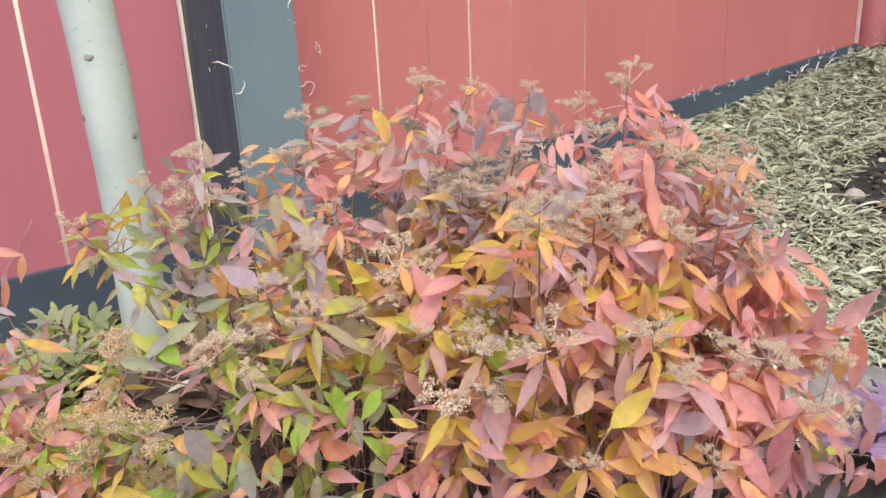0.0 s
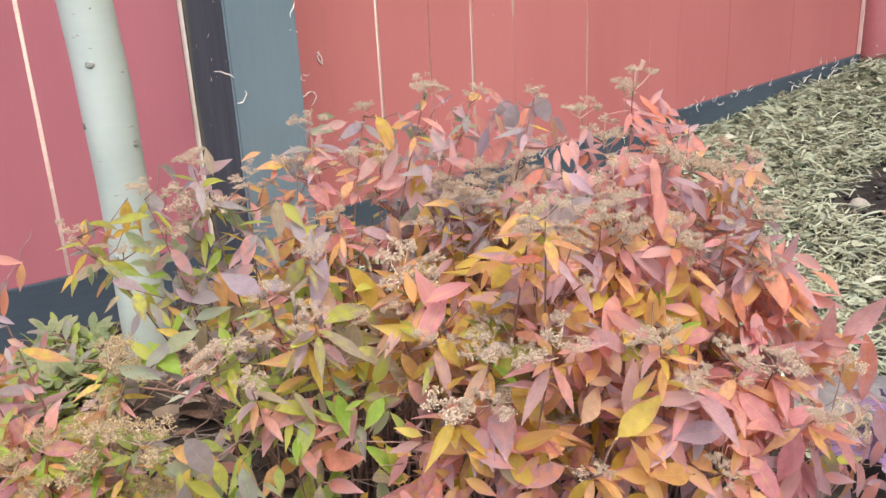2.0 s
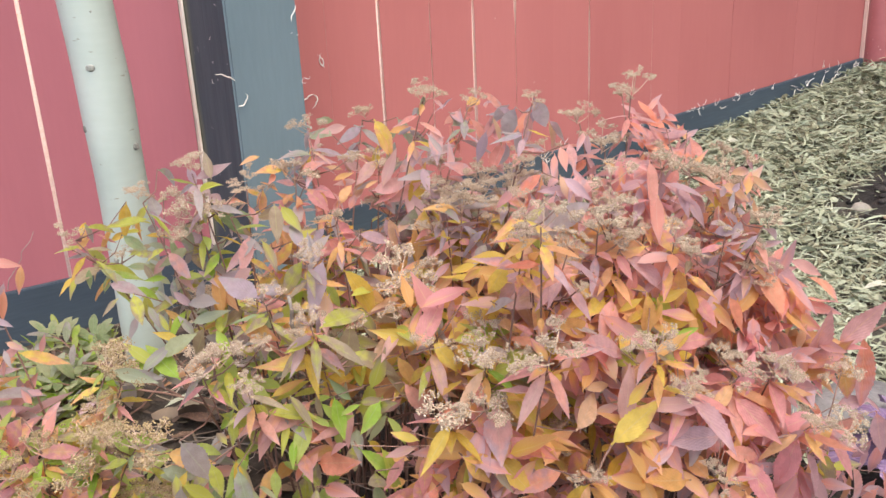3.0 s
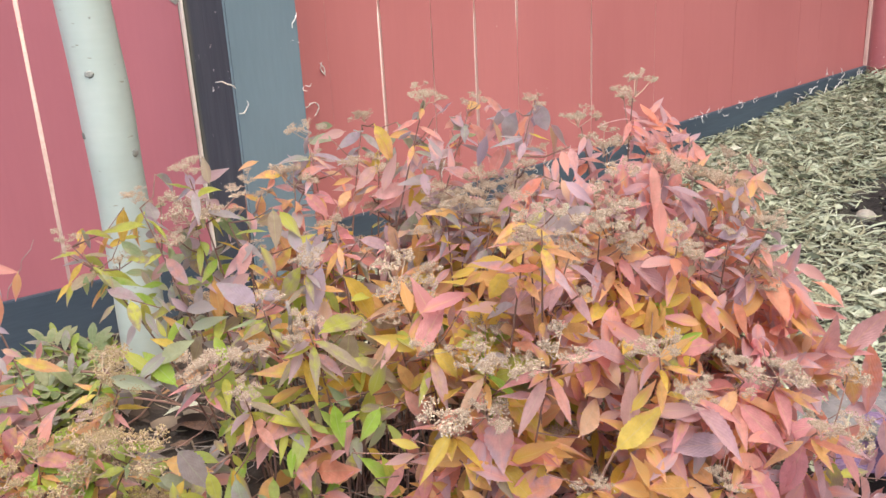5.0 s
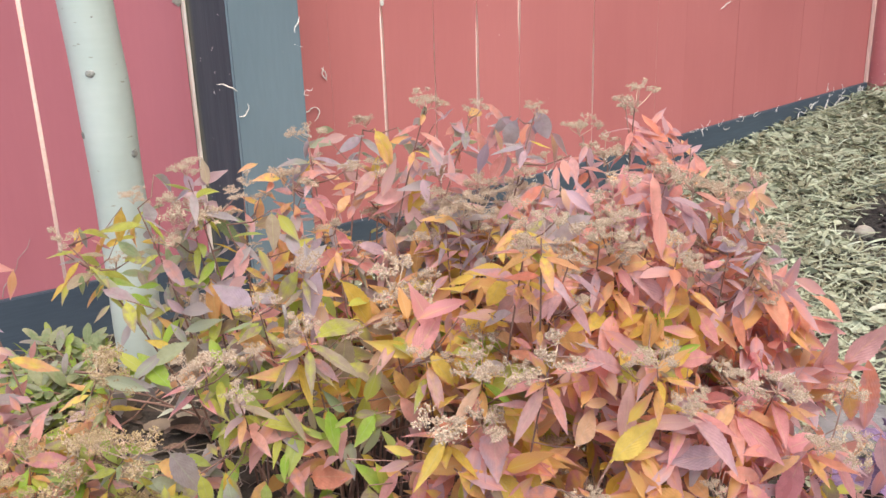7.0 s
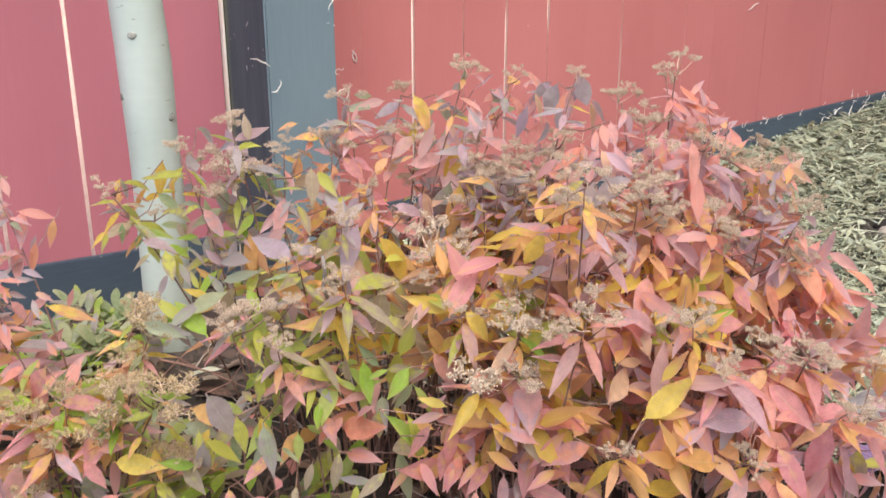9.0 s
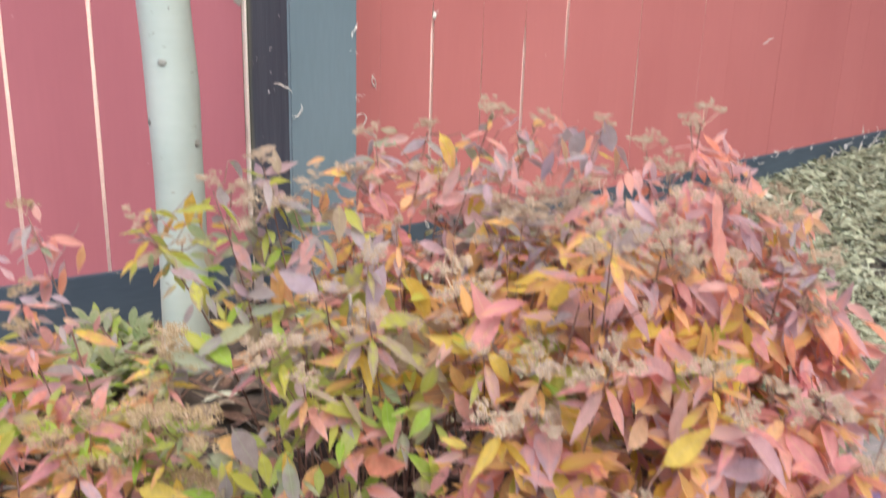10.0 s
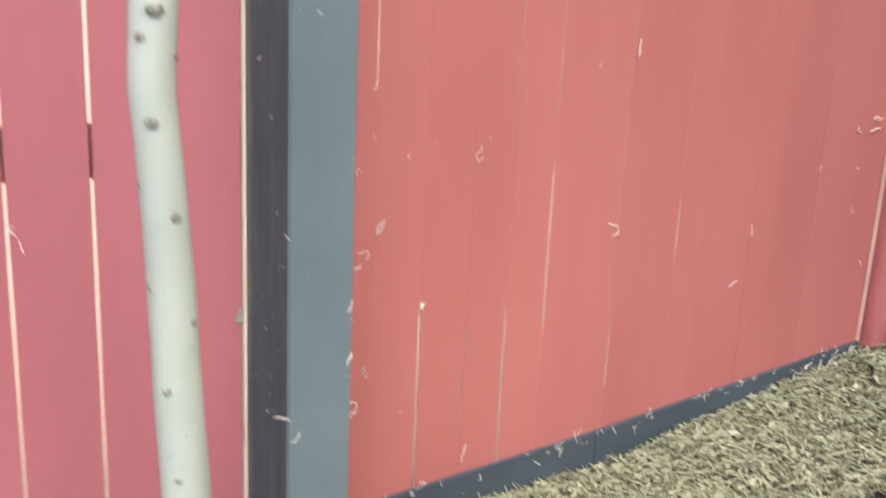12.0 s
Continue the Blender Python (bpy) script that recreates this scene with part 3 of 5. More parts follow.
rng = random.Random(11)
SHAPES = [leaf_arrays(rng.uniform(0.28, 0.40), rng.uniform(0.15, 0.60), rng.uniform(-0.25, 0.55), rng.uniform(-0.7, 0.7), blunt=rng.uniform(1.25, 1.65), wave=rng.uniform(0.03, 0.16), teeth=0.058) for _ in range(14)]
BREADTH = [float(np.ptp(v[:, 1])) for v, f, uv in SHAPES]
LEAF_MESH = {(c, i): mesh_of("leaf", v, f, LEAF[c], uv, True) for c in LEAF for i, (v, f, uv) in enumerate(SHAPES)}


ROUND = [leaf_arrays(w, 0.2, b, t, 21, 0.06, 0.06, 0.85) for w, b, t in ((0.26, 0.4, 0.2), (0.30, 0.7, -0.3), (0.24, 0.2, 0.4))]
ROUND_MESH = {c: [mesh_of("leaf", v, f, LEAF[c], uv, True) for v, f, uv in ROUND] for c in LEAF}


def leaf_pose(at, way, up, size):
    x = Vector(way).normalized()
    z = Vector(up) - x * Vector(up).dot(x)
    if z.length < 1e-3:
        z = Vector((0.3, 0.2, 1)) - x * x.z
    z.normalize()
    y = z.cross(x)
    m = Matrix((x, y, z)).transposed().to_4x4()
    return Matrix.Translation(at) @ m @ Matrix.Diagonal((size, size, size, 1))


def join_leaves(name, rows, label, parent):
    """Many leaves as one mesh: rows of pose, colour and shape."""
    names = sorted(LEAF)
    verts, faces, uvs, mats, base = [], [], [], [], 0
    for m, colour, shape in rows:
        v, f, uv = SHAPES[shape]
        a = np.array(m)
        verts.append(v @ a[:3, :3].T + a[:3, 3])
        faces.append(f + base)
        uvs.append(uv)
        mats += [names.index(colour)] * len(f)
        base += len(v)
    me = mesh_of(name, np.concatenate(verts), np.concatenate(faces), [LEAF[c] for c in names], np.concatenate(uvs), True)
    me.polygons.foreach_set("material_index", np.array(mats, dtype=np.int32))
    return child(name, me, parent, None, label, "stuff")


def seed_head(seed, beads, mat):
    """A flat-topped dry flower cluster one unit wide: branching stalks with small seed capsules."""
    r = random.Random(seed)
    sv, sf, bv, bf = [], [], [], []

    def stalk(a, b, ra, rb):
        mid = (Vector(a) + Vector(b)) / 2 + Vector((r.uniform(-0.02, 0.02), r.uniform(-0.02, 0.02), -0.03))
        v, f = tube([a, mid, b], [ra, (ra + rb) / 2, rb], 3)
        n = len(sv)
        sv.extend(v)
        sf.extend(tuple(i + n for i in q) for q in f)

    def bead(p, s):
        n = len(bv)
        ax = [Vector((r.uniform(-1, 1), r.uniform(-1, 1), r.uniform(-1, 1))).normalized() for _ in range(2)]
        c = ax[0].cross(ax[1]).normalized()
        b = c.cross(ax[0])
        for q in (ax[0], b, -ax[0], -b):
            bv.append(Vector(p) + q * s)
        bv.append(Vector(p) + c * s * 1.3)
        bv.append(Vector(p) - c * s * 1.3)
        bf.extend((n + i, n + (i + 1) % 4, n + 4) for i in range(4))
        bf.extend((n + (i + 1) % 4, n + i, n + 5) for i in range(4))

    groups = r.randint(4, 7)
    for g in range(groups):
        t = g * 2.4 + r.uniform(-0.5, 0.5)
        reach = 0.34 * math.sqrt((g + 0.3) / groups) * r.uniform(0.8, 1.25)
        hub = Vector((math.cos(t) * reach, math.sin(t) * reach, 0.26 + r.uniform(-0.14, 0.12) - 0.35 * reach))
        stalk((0, 0, -0.15 + 0.2 * r.random()), hub, 0.010, 0.006)
        wide_g = r.uniform(0.10, 0.19)
        for _ in range(r.randint(5, 8)):
            d = Vector((r.gauss(0, 1), r.gauss(0, 1), 0.6 + r.gauss(0, 0.5))).normalized()
            tip = hub + Vector((d.x * wide_g, d.y * wide_g, d.z * wide_g * 0.8)) * r.uniform(0.55, 1.0)
            stalk(hub, tip, 0.005, 0.003)
            for _ in range(beads):
                p = tip + Vector((r.gauss(0, 1), r.gauss(0, 1), r.gauss(0, 0.8))).normalized() * (0.018 + 0.045 * r.random() ** 0.6)
                if r.random() < 0.35:
                    stalk(tip, p, 0.003, 0.0025)
                bead(p, r.uniform(0.008, 0.014))
    me = mesh_of("flower_head", sv + bv, sf + [tuple(i + len(sv) for i in f) for f in bf], [STALK, mat])
    me.polygons.foreach_set("material_index", np.array([0] * len(sf) + [1] * len(bf), dtype=np.int32))
    return me


HEADS = [seed_head(40 + i, 17 + i % 3, SEED) for i in range(6)]
HEADS_YELLOW = [seed_head(60 + i, 13 + i, SEED_YELLOW) for i in range(3)]

PALETTE = {
    "left": (("green", 3), ("olive", 6), ("grey", 4), ("pale", 3), ("purple", 3), ("yellow", 3)),
    "top": (("purple", 5), ("grey", 3), ("pink", 4), ("orange", 2), ("olive", 1), ("yellow", 1)),
    "mid": (("orange", 4), ("yellow", 4), ("pink", 4), ("purple", 4), ("olive", 1), ("grey", 1)),
    "gold": (("yellow", 6), ("orange", 4), ("pink", 2), ("olive", 2)),
    "right": (("pink", 8), ("coral", 5), ("orange", 4), ("purple", 2), ("yellow", 1)),
    "fire": (("coral", 5), ("orange", 4), ("pink", 4), ("purple", 1)),
    "low": (("yellow", 6), ("orange", 3), ("olive", 2), ("green", 1), ("pink", 3)),
    "inner": (("yellow", 6), ("orange", 3), ("pink", 3), ("olive", 3), ("purple", 1)),
    "shade": (("green", 5), ("olive", 6), ("grey", 3), ("pale", 2), ("purple", 1), ("yellow", 3)),
    "warm": (("orange", 4), ("pink", 4), ("yellow", 3), ("coral", 3)),
    "lime": (("olive", 5), ("yellow", 3), ("green", 4), ("pink", 1)),
    "lowgreen": (("green", 5), ("olive", 5), ("yellow", 3), ("pale", 1)),
}


def pick(r, table):
    return r.choices([c for c, _ in table], [w for _, w in table])[0]


CURVES = {}


def in_gap(p):
    """The open lane between the two shrubs in front of the tree foot."""
    a, b = Vector((-0.40, -1.00, 0.26)), Vector((-0.32, -0.72, 0.12))
    t = max(0.0, min(1.0, (p - a).dot(b - a) / (b - a).length_squared))
    return (p - a.lerp(b, t)).length < 0.045


def build_stem(shrub, root, base, tip, tone, r, rows, size=0.074, head=0.075, leaves=20, ochre=False, start=0.38, singles=True, crown=4):
    """One shoot of a shrub: a bowed twig, leaves winding up it and a dry flower head at its tip. rows collects leaves to be joined."""
    a, c = Vector(base) - root, Vector(tip) - root
    rise = c - a
    b = a + rise * 0.5 + Vector((-0.12 * rise.x, -0.12 * rise.y, 0.10 * rise.length)) + Vector((r.uniform(-1, 1), r.uniform(-1, 1), 0)) * 0.012
    curve = [a * (1 - t) ** 2 + b * 2 * t * (1 - t) + c * t * t for t in np.linspace(0, 1, 11)]
    v, f = tube(curve, list(np.linspace(0.0017, 0.0007, 11)), 5)
    stem = child("stem", mesh_of("stem", v, f, TWIG, smooth=True), shrub)
    CURVES[stem.name] = curve
    if tone == "left":
        start = max(start, 0.82 if tip[1] > -0.83 else 0.62)
    outward = Vector((rise.x, rise.y, 0))
    turn = r.uniform(0, 6.28)
    if tone == "top":
        leaves = int(leaves * 0.72)
    for k in range(leaves):
        t = start + (0.90 - start) * (k / (leaves - 1)) ** 0.62
        p = a * (1 - t) ** 2 + b * 2 * t * (1 - t) + c * t * t
        turn += 2.4 + r.uniform(-0.35, 0.35)
        high = (t - start) / (1 - start)
        lift = r.uniform(-0.75, 0.30) + 0.1 * high
        way = Vector((math.cos(turn), math.sin(turn), lift)) + outward * 0.6
        up = Vector((r.uniform(-0.6, 0.4), r.uniform(-0.8, 0.2), 1))
        if p.z + root.z < (0.23 if p.y + root.y < -1.18 else 0.205 if p.y + root.y < -0.98 else 0.15) and r.random() < 0.9 or in_gap(p + root) or in_gap(p + root + way.normalized() * 0.04):
            continue
        length = size * (0.86 if tip[1] < -1.25 else 1.0) * (1.04 - (0.10 if tone == "top" else 0.30) * smoothstep(0.30, 0.50, tip[2]) - (0.06 if tone == "left" else 0.0)) * r.uniform(0.6, 1.12) * (0.72 + 0.5 * math.sin(math.pi * min(1, 0.25 + 0.7 * high)))
        if way.y < -0.2:
            length *= 0.7
        low = "lowgreen" if tone in ("left", "lime", "shade") else "warm" if tone in ("right", "fire") and tip[0] > -0.02 else "low"
        colour = pick(r, PALETTE[low if high < r.uniform(0.2, 0.75) else tone])
        shape = r.randrange(len(SHAPES))
        m = leaf_pose(p, way, up, length)
        if singles:
            child("leaf", r.choice(ROUND_MESH[colour]) if tone == "left" and r.random() < 0.4 else LEAF_MESH[colour, shape], stem, m)
        else:
            rows.append((m, colour, shape))
    for k in range(crown):
        t = r.uniform(0.90, 1.0)
        p = a * (1 - t) ** 2 + b * 2 * t * (1 - t) + c * t * t
        turn += 2.4 + r.uniform(-0.5, 0.5)
        m = leaf_pose(p, (math.cos(turn), math.sin(turn), r.uniform(-0.6, 0.45)), (r.uniform(-0.5, 0.5), r.uniform(-0.5, 0.5), 1), size * r.uniform(0.42, 0.8))
        rows.append((m, pick(r, PALETTE[tone]), r.randrange(len(SHAPES))))
    if head:
        heads = HEADS_YELLOW if ochre else HEADS
        d = (curve[-1] - curve[-2]).normalized()
        tilt = Vector((0, 0, 1)).rotation_difference((d + Vector((r.uniform(-0.5, 0.5), r.uniform(-0.5, 0.5), 1.0))).normalized()).to_matrix().to_4x4()
        s = head * 1.4 * r.uniform(0.9, 1.15)
        m = Matrix.Translation(c + d * 0.014) @ tilt @ Matrix.Rotation(r.uniform(0, 6.28), 4, "Z") @ Matrix.Diagonal((s, s, s * 0.75, 1)) @ Matrix.Translation((0, 0, -0.2))
        child("flower_head", r.choice(heads), stem, m, "dry beige seed head")
        for _ in range(r.choice((0, 1, 1, 2))):
            t = r.uniform(0.80, 0.95)
            p = a * (1 - t) ** 2 + b * 2 * t * (1 - t) + c * t * t
            turn += 2.4
            q = p + Vector((math.cos(turn), math.sin(turn), r.uniform(0.4, 1.2))) * r.uniform(0.025, 0.05)
            v, f = tube([p, p.lerp(q, 0.5) + Vector((0, 0, -0.004)), q], [0.0009, 0.0008, 0.0007], 4)
            child("side_shoot", mesh_of("side_shoot", v, f, TWIG, smooth=True), stem)
            w = s * r.uniform(0.5, 0.85)
            child("flower_head", r.choice(heads), stem, Matrix.Translation(q) @ tilt @ Matrix.Rotation(r.uniform(0, 6.28), 4, "Z") @ Matrix.Diagonal((w, w, w * 0.75, 1)) @ Matrix.Translation((0, 0, -0.1)), "dry beige seed head")


def build_shrub(name, root, label, stems, fill, seed, ochre=False, size=0.070, group="spirea shrubs"):
    """stems: tip place, tone. fill: rows of tip centre, spread, count and tone for the shoots between them, whose leaves are joined."""
    r = random.Random(seed)
    root = Vector(root)
    shrub = thing(name, root, label, "shrub", group)
    rows, singles = [], 0
    for x, y, z, tone, head in stems:
        tip = Vector((x, y, z))
        base = root + Vector((0.42 * (tip.x - root.x) + r.uniform(-0.05, 0.05), 0.42 * (tip.y - root.y) + r.uniform(-0.05, 0.05), -0.02))
        build_stem(shrub, root, base, tip, tone, r, rows, size * 0.8, head, 6, ochre, singles=singles + 6 <= 130, crown=2)
        singles += 6
    for x, y, z, sx, sy, sz, count, tone in fill:
        for _ in range(count):
            tip = Vector((x + r.uniform(-sx, sx), y + 0.03 + r.uniform(-sy, sy), z - 0.015 + r.uniform(-sz, sz)))
            base = root + Vector((0.5 * (tip.x - root.x) + r.uniform(-0.06, 0.06), 0.5 * (tip.y - root.y) + r.uniform(-0.06, 0.06), -0.02))
            build_stem(shrub, root, base, tip, tone, r, rows, size * 0.95, 0.045 if r.random() < 0.35 else 0, 13, ochre, 0.42, False, 3)
    if rows:
        join_leaves("foliage", rows, "inner autumn leaves of the shrub", shrub)
    return shrub


SHRUB_A = build_shrub("spirea_shrub", (-0.17, -0.86, 0.0), "spirea shrub with green, mauve and yellow autumn leaves", [
    (-0.421, -0.804, 0.389, "left", 0.036), (-0.364, -0.882, 0.437, "left", 0.027), (-0.317, -0.899, 0.417, "left", 0.052), (-0.315, -0.899, 0.462, "left", 0.031),
    (-0.280, -0.897, 0.407, "left", 0.029), (-0.247, -0.867, 0.431, "mid", 0.027), (-0.179, -0.845, 0.417, "mid", 0.059), (-0.155, -0.842, 0.464, "top", 0.040),
    (-0.079, -0.830, 0.470, "top", 0.035), (-0.081, -0.867, 0.417, "top", 0.049), (-0.050, -0.924, 0.499, "top", 0.045), (-0.017, -0.966, 0.495, "top", 0.032),
    (-0.024, -0.988, 0.417, "top", 0.039), (-0.238, -0.987, 0.370, "mid", 0.036), (-0.271, -1.056, 0.335, "mid", 0.033), (-0.291, -0.998, 0.342, "left", 0.034),
    (-0.278, -1.050, 0.324, "mid", 0.029), (-0.348, -1.005, 0.302, "mid", 0.046), (-0.341, -1.056, 0.287, "mid", 0.033), (-0.364, -0.993, 0.293, "mid", 0.038),
    (-0.052, -1.052, 0.397, "mid", 0.030), (-0.068, -0.954, 0.377, "mid", 0.033), (-0.059, -0.891, 0.369, "top", 0.031), (-0.167, -0.916, 0.378, "mid", 0.032),
], [(-0.10, -0.84, 0.33, 0.10, 0.09, 0.04, 8, "inner"), (-0.26, -0.86, 0.27, 0.06, 0.06, 0.03, 4, "shade"), (-0.22, -0.97, 0.22, 0.07, 0.06, 0.03, 2, "gold"), (-0.20, -0.74, 0.25, 0.04, 0.04, 0.04, 3, "shade"), (-0.05, -0.89, 0.39, 0.07, 0.05, 0.03, 9, "top"), (-0.14, -0.86, 0.36, 0.07, 0.05, 0.03, 7, "mid")], 5)

SHRUB_B = build_shrub("spirea_shrub", (-0.05, -1.05, 0.0), "spirea shrub in coral, pink and golden autumn leaf", [
    (-0.009, -1.066, 0.503, "top", 0.031), (-0.132, -1.234, 0.448, "right", 0.039), (-0.151, -1.014, 0.337, "mid", 0.068), (-0.140, -1.046, 0.332, "mid", 0.055),
    (-0.167, -1.101, 0.297, "mid", 0.035), (-0.156, -1.180, 0.312, "gold", 0.044), (-0.126, -1.239, 0.333, "gold", 0.056), (-0.192, -1.175, 0.262, "gold", 0.066),
    (-0.102, -1.271, 0.208, "gold", 0.022), (-0.176, -1.053, 0.312, "mid", 0.025), (-0.024, -1.044, 0.421, "top", 0.036), (-0.114, -1.189, 0.448, "right", 0.030),
    (-0.067, -1.194, 0.402, "right", 0.031), (-0.128, -1.205, 0.424, "right", 0.030), (0.009, -1.181, 0.380, "right", 0.033),
], [(-0.05, -1.06, 0.29, 0.10, 0.10, 0.04, 10, "inner"), (-0.10, -1.14, 0.21, 0.10, 0.06, 0.03, 5, "inner"), (0.0, -1.04, 0.38, 0.08, 0.07, 0.04, 14, "mid"), (0.02, -0.98, 0.41, 0.07, 0.05, 0.03, 8, "top"), (-0.06, -1.16, 0.15, 0.08, 0.04, 0.03, 3, "gold")], 8)

SHRUB_C = build_shrub("spirea_shrub", (0.14, -1.08, 0.0), "spirea shrub in salmon pink and orange beside the mulch", [
    (0.055, -1.070, 0.482, "right", 0.038), (0.058, -1.106, 0.460, "right", 0.056), (0.080, -1.120, 0.515, "fire", 0.044), (0.024, -1.151, 0.438, "fire", 0.041),
    (-0.016, -1.177, 0.403, "right", 0.051), (0.004, -1.170, 0.416, "right", 0.034), (0.054, -1.210, 0.384, "right", 0.034), (0.079, -1.211, 0.366, "right", 0.034),
    (0.157, -1.233, 0.382, "right", 0.035), (0.220, -1.112, 0.394, "fire", 0.058), (0.239, -1.137, 0.380, "right", 0.045), (-0.029, -1.270, 0.317, "gold", 0.042),
    (0.003, -1.283, 0.272, "right", 0.033), (0.072, -1.284, 0.262, "right", 0.040), (0.104, -1.299, 0.263, "right", 0.049), (0.105, -1.344, 0.222, "right", 0.044),
    (0.162, -1.336, 0.198, "right", 0.041), (0.028, -1.307, 0.175, "right", 0.034), (0.093, -1.155, 0.440, "fire", 0.040), (0.138, -1.152, 0.424, "fire", 0.031),
    (0.276, -1.082, 0.405, "right", 0.035), (0.126, -1.212, 0.373, "right", 0.030), (0.154, -1.226, 0.352, "right", 0.030), (0.306, -1.090, 0.389, "right", 0.031),
], [(0.15, -1.08, 0.33, 0.10, 0.10, 0.05, 12, "right"), (0.06, -1.18, 0.24, 0.09, 0.06, 0.03, 7, "inner"), (0.17, -1.20, 0.22, 0.07, 0.06, 0.03, 6, "right"), (0.10, -0.98, 0.35, 0.10, 0.06, 0.05, 8, "top"), (0.24, -1.08, 0.35, 0.07, 0.06, 0.03, 12, "right"), (0.17, -1.18, 0.32, 0.07, 0.05, 0.03, 8, "right"), (0.08, -1.20, 0.16, 0.12, 0.05, 0.03, 6, "right")], 27)

SHRUB_D = build_shrub("spirea_shrub", (-0.49, -0.84, 0.0), "low spirea shrub with ochre seed heads and yellow-green leaves", [
    (-0.430, -0.900, 0.281, "lime", 0.057), (-0.424, -0.917, 0.264, "lime", 0.047), (-0.464, -0.927, 0.216, "lime", 0.061), (-0.431, -0.977, 0.225, "lime", 0.065),
    (-0.507, -0.892, 0.204, "lime", 0.047), (-0.525, -0.740, 0.393, "top", 0.038), (-0.542, -0.760, 0.309, "mid", 0.037), (-0.547, -0.790, 0.278, "mid", 0.044),
    (-0.536, -0.900, 0.195, "lime", 0.051), (-0.526, -0.920, 0.173, "lime", 0.039), (-0.553, -0.920, 0.120, "lime", 0.040), (-0.464, -0.920, 0.185, "lime", 0.070),
    (-0.436, -0.950, 0.132, "lime", 0.053),
], [(-0.47, -0.88, 0.13, 0.08, 0.07, 0.03, 12, "lime"), (-0.58, -0.80, 0.24, 0.05, 0.06, 0.05, 6, "mid")], 14, True, size=0.062)

# colours that grow beside each other on one shoot
NEAR = {"green": ("olive", "pale", "green"), "olive": ("gold", "green", "grey"), "yellow": ("gold", "orange", "tan"), "orange": ("peach", "yellow", "coral"), "coral": ("pink", "peach", "orange"),
        "pink": ("coral", "mauve", "peach"), "dusk": ("olive", "gold", "grey"), "purple": ("lilac", "tan", "olive"), "grey": ("olive", "lilac", "pale"), "pale": ("green", "grey", "olive"), "lilac": ("purple", "mauve", "tan"),
        "mauve": ("pink", "tan", "purple"), "rose": ("coral", "pink", "mauve"), "tan": ("orange", "mauve", "gold"), "gold": ("yellow", "orange", "olive"), "peach": ("orange", "pink", "coral")}
UNDER = {}


